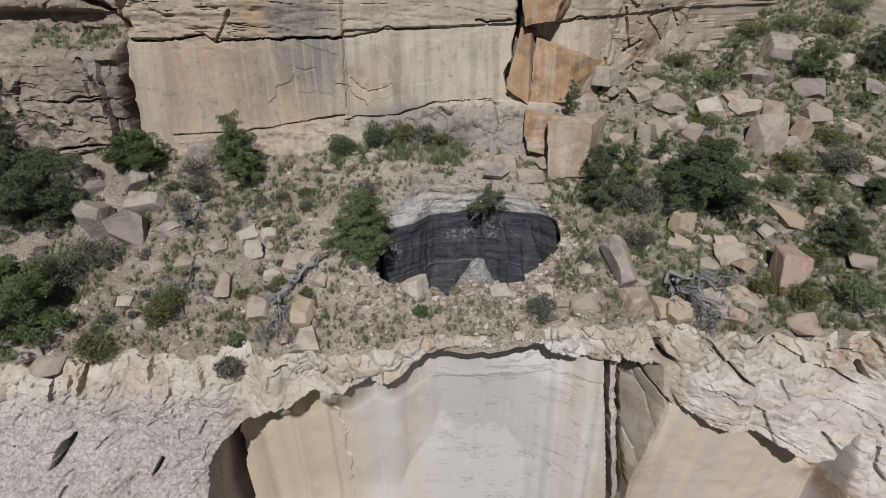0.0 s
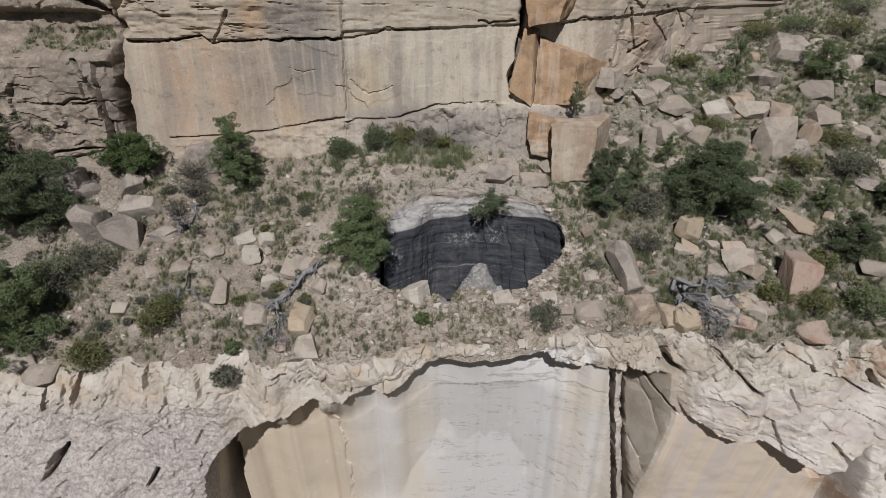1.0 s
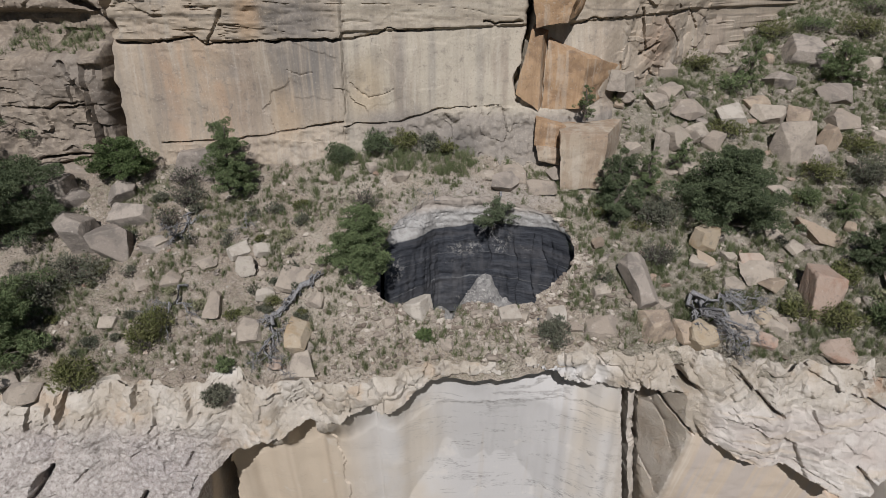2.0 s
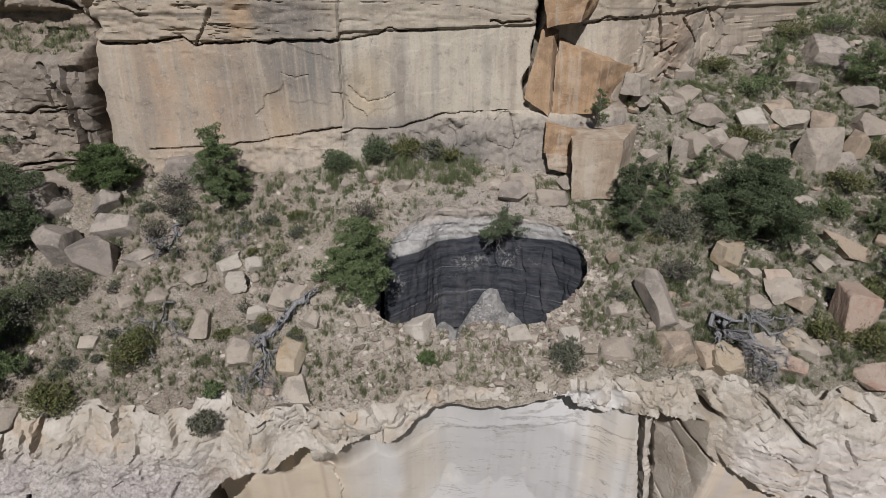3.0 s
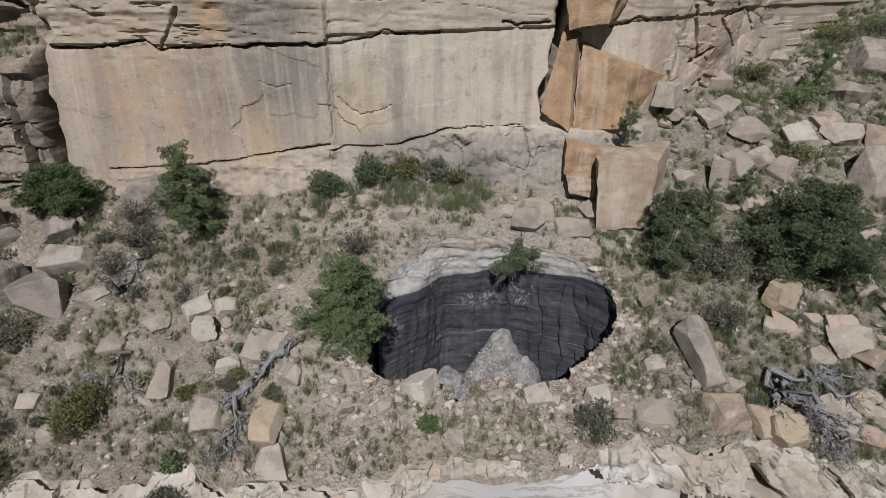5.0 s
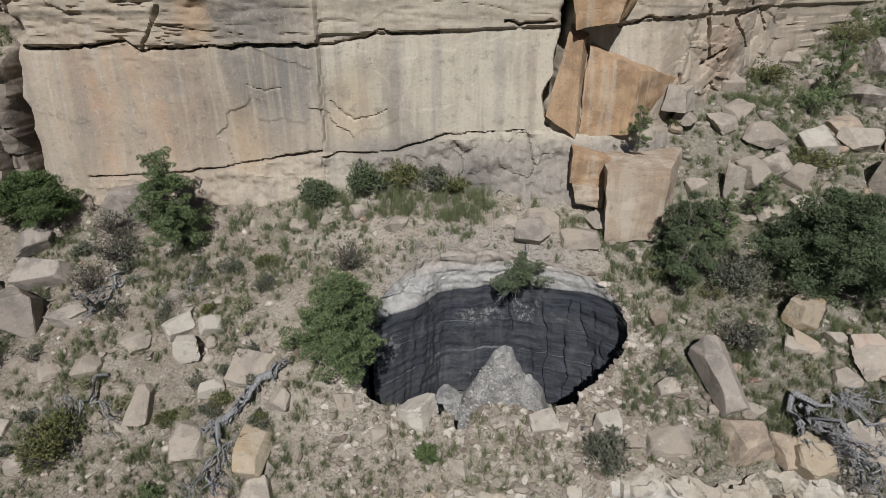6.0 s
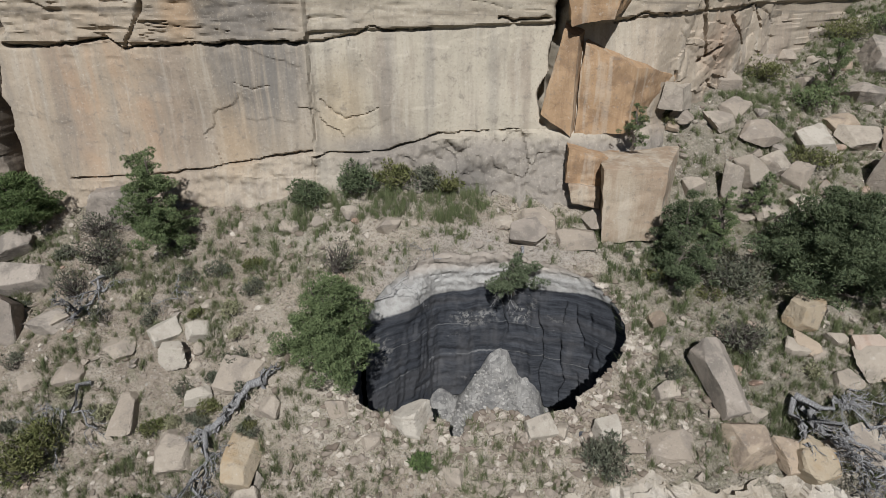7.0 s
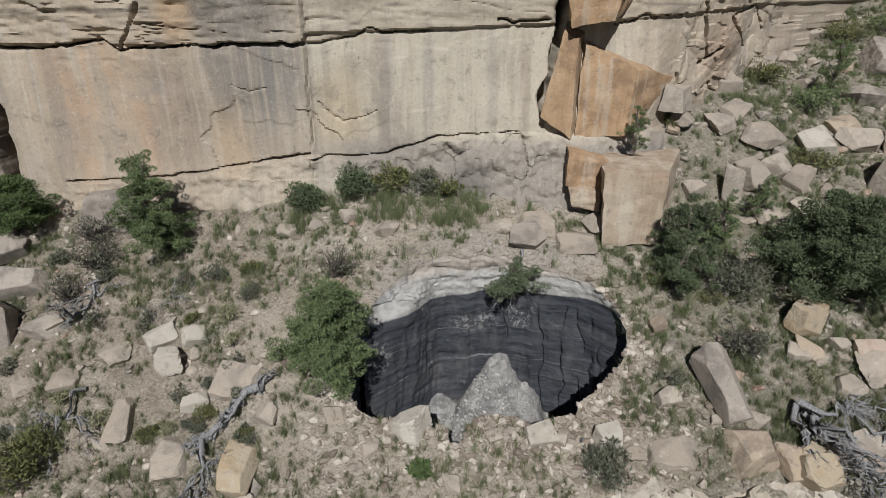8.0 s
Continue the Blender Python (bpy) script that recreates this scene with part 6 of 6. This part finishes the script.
# ---- dead wood ----
def dead_tree(x, y, way, length, r, seed, label, level=3, spread=0.7, lift=0.15, over=0.02, name="dead_tree"):
    rng = np.random.default_rng(seed)
    b = Builder()
    w = np.asarray(way, float)
    dead_branches(b, rng, np.zeros(3), w / np.linalg.norm(w), length, r, level, spread)
    v = np.vstack(b.v)
    here = float(ledge_z(x, y)) + lift
    floor_z = ledge_z(v[:, 0] + x, v[:, 1] + y) - here + over
    v[:, 2] = np.where(v[:, 2] < floor_z, floor_z + 0.15 * np.abs(v[:, 2] - floor_z), v[:, 2])
    ob = mesh_object(name, v, b.f, MAT_DEAD)
    ob.location = (x, y, here)
    return tagged(ob, label, "dead wood", "dead wood on the ledge")


# fallen wood
dead_tree(-9.2, 36.87, (-1.25, -0.72, -0.7), 1.9, 0.27, 1, "fallen grey dead juniper trunk with twisted roots", level=2, spread=0.45, lift=0.5, over=0.3)
dead_tree(-10.4, 36.15, (-1.3, -1.0, -0.9), 2.2, 0.22, 12, "fallen grey dead juniper limb with twisted branches", level=3, spread=0.42, lift=0.5, over=0.28)
dead_tree(-11.7, 35.2, (-0.1, -1.6, -1.1), 2.4, 0.14, 13, "splayed grey dead branches on the slope", level=3, spread=0.6, lift=0.4, over=0.15)
dead_tree(-9.25, 36.75, (0.25, 0.3, 0.6), 0.9, 0.16, 2, "short broken grey dead stump", level=2, lift=0.3)
dead_tree(15.95, 35.63, (1.0, -1.5, -0.6), 2.5, 0.21, 3, "large tangled grey dead tree on the slope", level=4, spread=0.65, lift=0.8, over=0.5)
dead_tree(16.1, 35.3, (1.0, -0.3, -0.1), 2.8, 0.14, 14, "spreading grey dead branches beside the dead tree", spread=0.7, lift=0.7, over=0.5)
dead_tree(15.9, 35.6, (-0.2, -1.7, -1.0), 2.2, 0.15, 8, "grey dead limb hanging down the slope", level=2, spread=0.6, lift=0.7, over=0.45)
dead_tree(17.0, 34.0, (0.9, -0.6, -0.3), 2.2, 0.14, 15, "tangled grey dead branches beside the dead tree", spread=0.8, lift=0.6, over=0.4)
dead_tree(-18.1, 37.6, (-0.5, -0.9, -0.6), 2.8, 0.14, 4, "fallen grey dead branch on the western slope", spread=0.5)
dead_tree(-19.77, 40.44, (0.1, -0.5, 0.9), 1.6, 0.10, 5, "upright grey dead snag on the western slope", level=2)
dead_tree(-18.9, 42.4, (-0.5, -1.3, -0.9), 2.6, 0.13, 6, "fallen grey dead branch on the western slope", spread=0.6, lift=0.4, over=0.15)
dead_tree(-15.04, 42.42, (0.2, -0.6, -0.2), 1.8, 0.05, 7, "thin dark dead branch on the slope", level=2)
dead_tree(-4.08, 40.26, (0.9, 0.35, 0.3), 1.8, 0.03, 9, "thin dark fallen branch above the sinkhole", level=2)
dead_tree(-0.57, 42.24, (-0.7, 0.4, 0.3), 1.8, 0.03, 10, "thin dark fallen branch above the sinkhole", level=2)
# end of fallen wood
# the small tree that clings to the sinkhole's rim, with bare roots
rim_tree = tree(3.4, 42.45, 2.5, 2.8, "round", 61, MAT_RIMLEAF, "small grey-green juniper hanging over the sinkhole rim with bare limbs", clumps=54, per=70, size=0.10, lean=(-0.25, -0.9), z=4.6, low=0.02)
bare = Builder()
rng = np.random.default_rng(5)
for k in range(5):
    end = np.array([rng.uniform(-1.3, 0.3), rng.uniform(-0.9, -0.4), rng.uniform(-0.9, 0.3)])
    dead_branches(bare, rng, np.array([0.0, -0.1, 0.4]), end / np.linalg.norm(end), 1.1, 0.035, 1, 0.6)
dead_branches(bare, rng, np.array([0.5, 0.6, 2.4]), np.array([-0.25, -0.45, -0.85]), 2.4, 0.10, 0)
bare.mesh("bare_limb", MAT_DEAD, rim_tree, "bleached bare limbs")


# ---- loose stones and grass ----
def free(x, y):
    """True where loose things may lie: on the ledge, off the sinkhole and the cliffs."""
    return (hole_in(x, y) < -0.15) & (y > lip_y(x) + 0.15) & (y < np.where(x < 9, 46.3, 84)) & ~((x > 5) & (x < 19) & (y > upper_y(x, ledge_z(x, y) + 0.3) - 0.4))


# angular boulders strewn over the broken eastern slope, fewer to the west
rng = np.random.default_rng(41)
bx = np.concatenate([rng.uniform(9.5, 42, 150), rng.uniform(-29, -6, 40)])
by = np.concatenate([33.5 + 46 * rng.random(150) ** 1.3, rng.uniform(33.5, 45, 40)])
ok = free(bx, by) & (hole_in(bx, by) < -0.9)
for k, (x, y) in enumerate(zip(bx[ok][:70], by[ok][:70])):
    w = rng.uniform(0.55, 1.25) * (1.5 if rng.random() < 0.15 else 1)
    boulder(x, y, w, w * rng.uniform(0.6, 0.95), w * rng.uniform(0.4, 0.75), turn=rng.uniform(-90, 90), nod=rng.uniform(-12, 22), lean=rng.uniform(-18, 18), seed=400 + k, stone=(MAT_PALE, MAT_PALE, MAT_BUFF, MAT_GREY)[k % 4], label="angular weathered sandstone boulder among others on the slope")
rng = np.random.default_rng(77)
STONES = []
for k in range(12):
    v, f = rock_shape(300 + k, 2, 6, 0.5, 60, 0.02)
    me = bpy.data.meshes.new("stone")
    me.from_pydata([tuple(p) for p in v * np.array([0.5, 0.42, 0.32])], [], f)
    me.materials.append((MAT_PALE, MAT_PALE, MAT_GREY, MAT_PALE, MAT_PINK, MAT_PALE)[k % 6])
    STONES.append(me)
px, py = rng.uniform(-29, 36, 2600), rng.uniform(31.5, 60, 2600)
ok = free(px, py) & (rng.random(2600) < np.where(px < 10, 0.35 + 0.65 * (vnoise(px * 0.22, py * 0.22, 6.0) > 0), 1.0))
px, py = px[ok][:290], py[ok][:290]
pz = ledge_z(px, py)
for k in range(len(px)):
    s = rng.uniform(0.28, 0.62) * (1.35 if rng.random() < 0.18 else 1)
    ob = new("stone", STONES[k % 12])
    ob.location = (px[k], py[k], pz[k] + 0.05 * s)
    ob.rotation_euler = (rng.uniform(-0.5, 0.5) + 0.3, rng.uniform(-0.5, 0.5), rng.uniform(0, 6.28))
    ob.scale = (s * rng.uniform(0.8, 1.5), s * rng.uniform(0.8, 1.3), s * rng.uniform(0.7, 1.2))
    tagged(ob, "angular sandstone chunk lying loose on the stony slope", "rock", "loose stones on the ledge")


def gravel(name, label, count, lo, hi, seed, where, material, z_of):
    """Very many small stones in one mesh."""
    rng = np.random.default_rng(seed)
    d, f = BALLS[1]
    f = np.array(f)
    x, y = where(rng, count)
    n = len(x)
    size = lo + (hi - lo) * rng.random(n) ** 2.5
    jit = d[None] * (0.55 + 0.8 * rng.random((n, len(d), 1))) * (size[:, None] * rng.uniform(0.6, 1.3, (n, 3)))[:, None, :]
    a = rng.uniform(0, 6.28, n)
    c, s = np.cos(a)[:, None], np.sin(a)[:, None]
    vx, vy, vz = jit[..., 0] * c - jit[..., 1] * s, jit[..., 0] * s + jit[..., 1] * c, jit[..., 2] * 0.7
    v = np.stack([vx + x[:, None], vy + y[:, None], vz + (z_of(x, y) + 0.15 * size)[:, None]], -1).reshape(-1, 3)
    faces = (f[None] + (np.arange(n) * len(d))[:, None, None]).reshape(-1, 3)
    ob = mesh_object(name, v, [faces], material, smooth=False)
    return tagged(ob, label, "gravel", kind="stuff")


def over_ledge(rng, count):
    x, y = rng.uniform(-31, 46, count), 31.2 + 52 * rng.random(count) ** 1.3
    ok = free(x, y) & (rng.random(count) < 0.35 + 0.65 * ramp(fbm(x * 0.3, y * 0.3, 9, 3), -0.4, 0.5))
    return x[ok], y[ok]


def by_rim(rng, count):
    a = rng.uniform(-np.pi, 0.3, count)
    r = hole_radius(a) + np.abs(rng.normal(0.03, 0.75, count))
    return HOLE_C[0] + np.cos(a) * r, HOLE_C[1] + np.sin(a) * r


gravel("scattered_gravel", "pale and brown stone chips strewn over the slope", 30000, 0.035, 0.23, 5, over_ledge, MAT_CHIPS, ledge_z)
gravel("rim_rubble", "pale stone chips heaped along the sinkhole rim", 1200, 0.04, 0.27, 6, by_rim, MAT_CHIPS, ledge_z)


def below_rim(rng, count):
    x, y = rng.uniform(-7, 13, count), rng.uniform(32.2, 36.6, count)
    ok = free(x, y)
    return x[ok], y[ok]


gravel("slope_rubble", "pale broken stones on the slope below the sinkhole", 1000, 0.05, 0.28, 16, below_rim, MAT_CHIPS, ledge_z)


def in_pit(rng, count):
    x, y = rng.uniform(-3, 8, count), rng.uniform(37, 43.5, count)
    ok = hole_in(x, y) > 0.2
    return x[ok], y[ok]


gravel("pit_rubble", "grey stone chips on the debris cone in the sinkhole", 5200, 0.03, 0.17, 8, in_pit, MAT_PITCHIPS, pit_z)


def grass(name, label, count, seed, wanted, material, h, spread, blades):
    rng = np.random.default_rng(seed)
    x, y = rng.uniform(-31, 46, count), 31.2 + 52 * rng.random(count) ** 1.25
    ok = free(x, y) & (rng.random(count) < wanted(x, y))
    x, y = x[ok], y[ok]
    z = ledge_z(x, y)
    b = Builder()
    tufts(rng, b, np.stack([x, y, z - 0.03], 1), h, blades, spread)
    return tagged(b.mesh(name, material, smooth=False), label, "grass", kind="stuff")


grass("bunch_grass", "tufts of dry grey-green bunch grass on the slope", 18000, 21, lambda x, y: np.where(x < 9, 0.16 + 0.84 * ramp(fbm(x * 0.4, y * 0.4, 12, 3), -0.2, 0.5), 0.55), MAT_GRASS, 0.42, 0.29, 90)
grass("green_grass", "thick tufts of green grass on the slope", 11500, 22, lambda x, y: np.where(x > 8, 0.40 + 0.60 * ramp(fbm(x * 0.25, y * 0.25, 14, 3), -0.3, 0.4), 0.9 * ramp(fbm(x * 0.3, y * 0.3, 33, 3), -0.1, 0.5) * np.where(x < -7, 1.0, 0.5)), MAT_GREENGRASS, 0.56, 0.50, 110)
grass("short_grass", "thin short dry grass between the stones", 16000, 23, lambda x, y: 0.15 + 0.6 * ramp(fbm(x * 0.5, y * 0.5, 52, 3), -0.2, 0.6), MAT_DRYGRASS, 0.22, 0.30, 22)

# grass on the step over the western crag, and along the cliff foot
rng = np.random.default_rng(9)
b = Builder()
gx, gz = rng.uniform(-33, -26.2, 90), rng.uniform(16.2, 17.9, 90)
tufts(rng, b, np.stack([gx, upper_y(gx, gz) - 0.1, gz - 0.05], 1), 0.6, 60, 0.45)
fx = rng.uniform(-9.5, 2.0, 150)
fy = rng.uniform(44.6, 46.4, 150)
tufts(rng, b, np.stack([fx, fy, ledge_z(fx, fy) - 0.03], 1), 0.85, 90, 0.5)
tagged(b.mesh("ledge_grass", MAT_GREENGRASS, smooth=False), "long green grass on a step and along the cliff foot", "grass", kind="stuff")
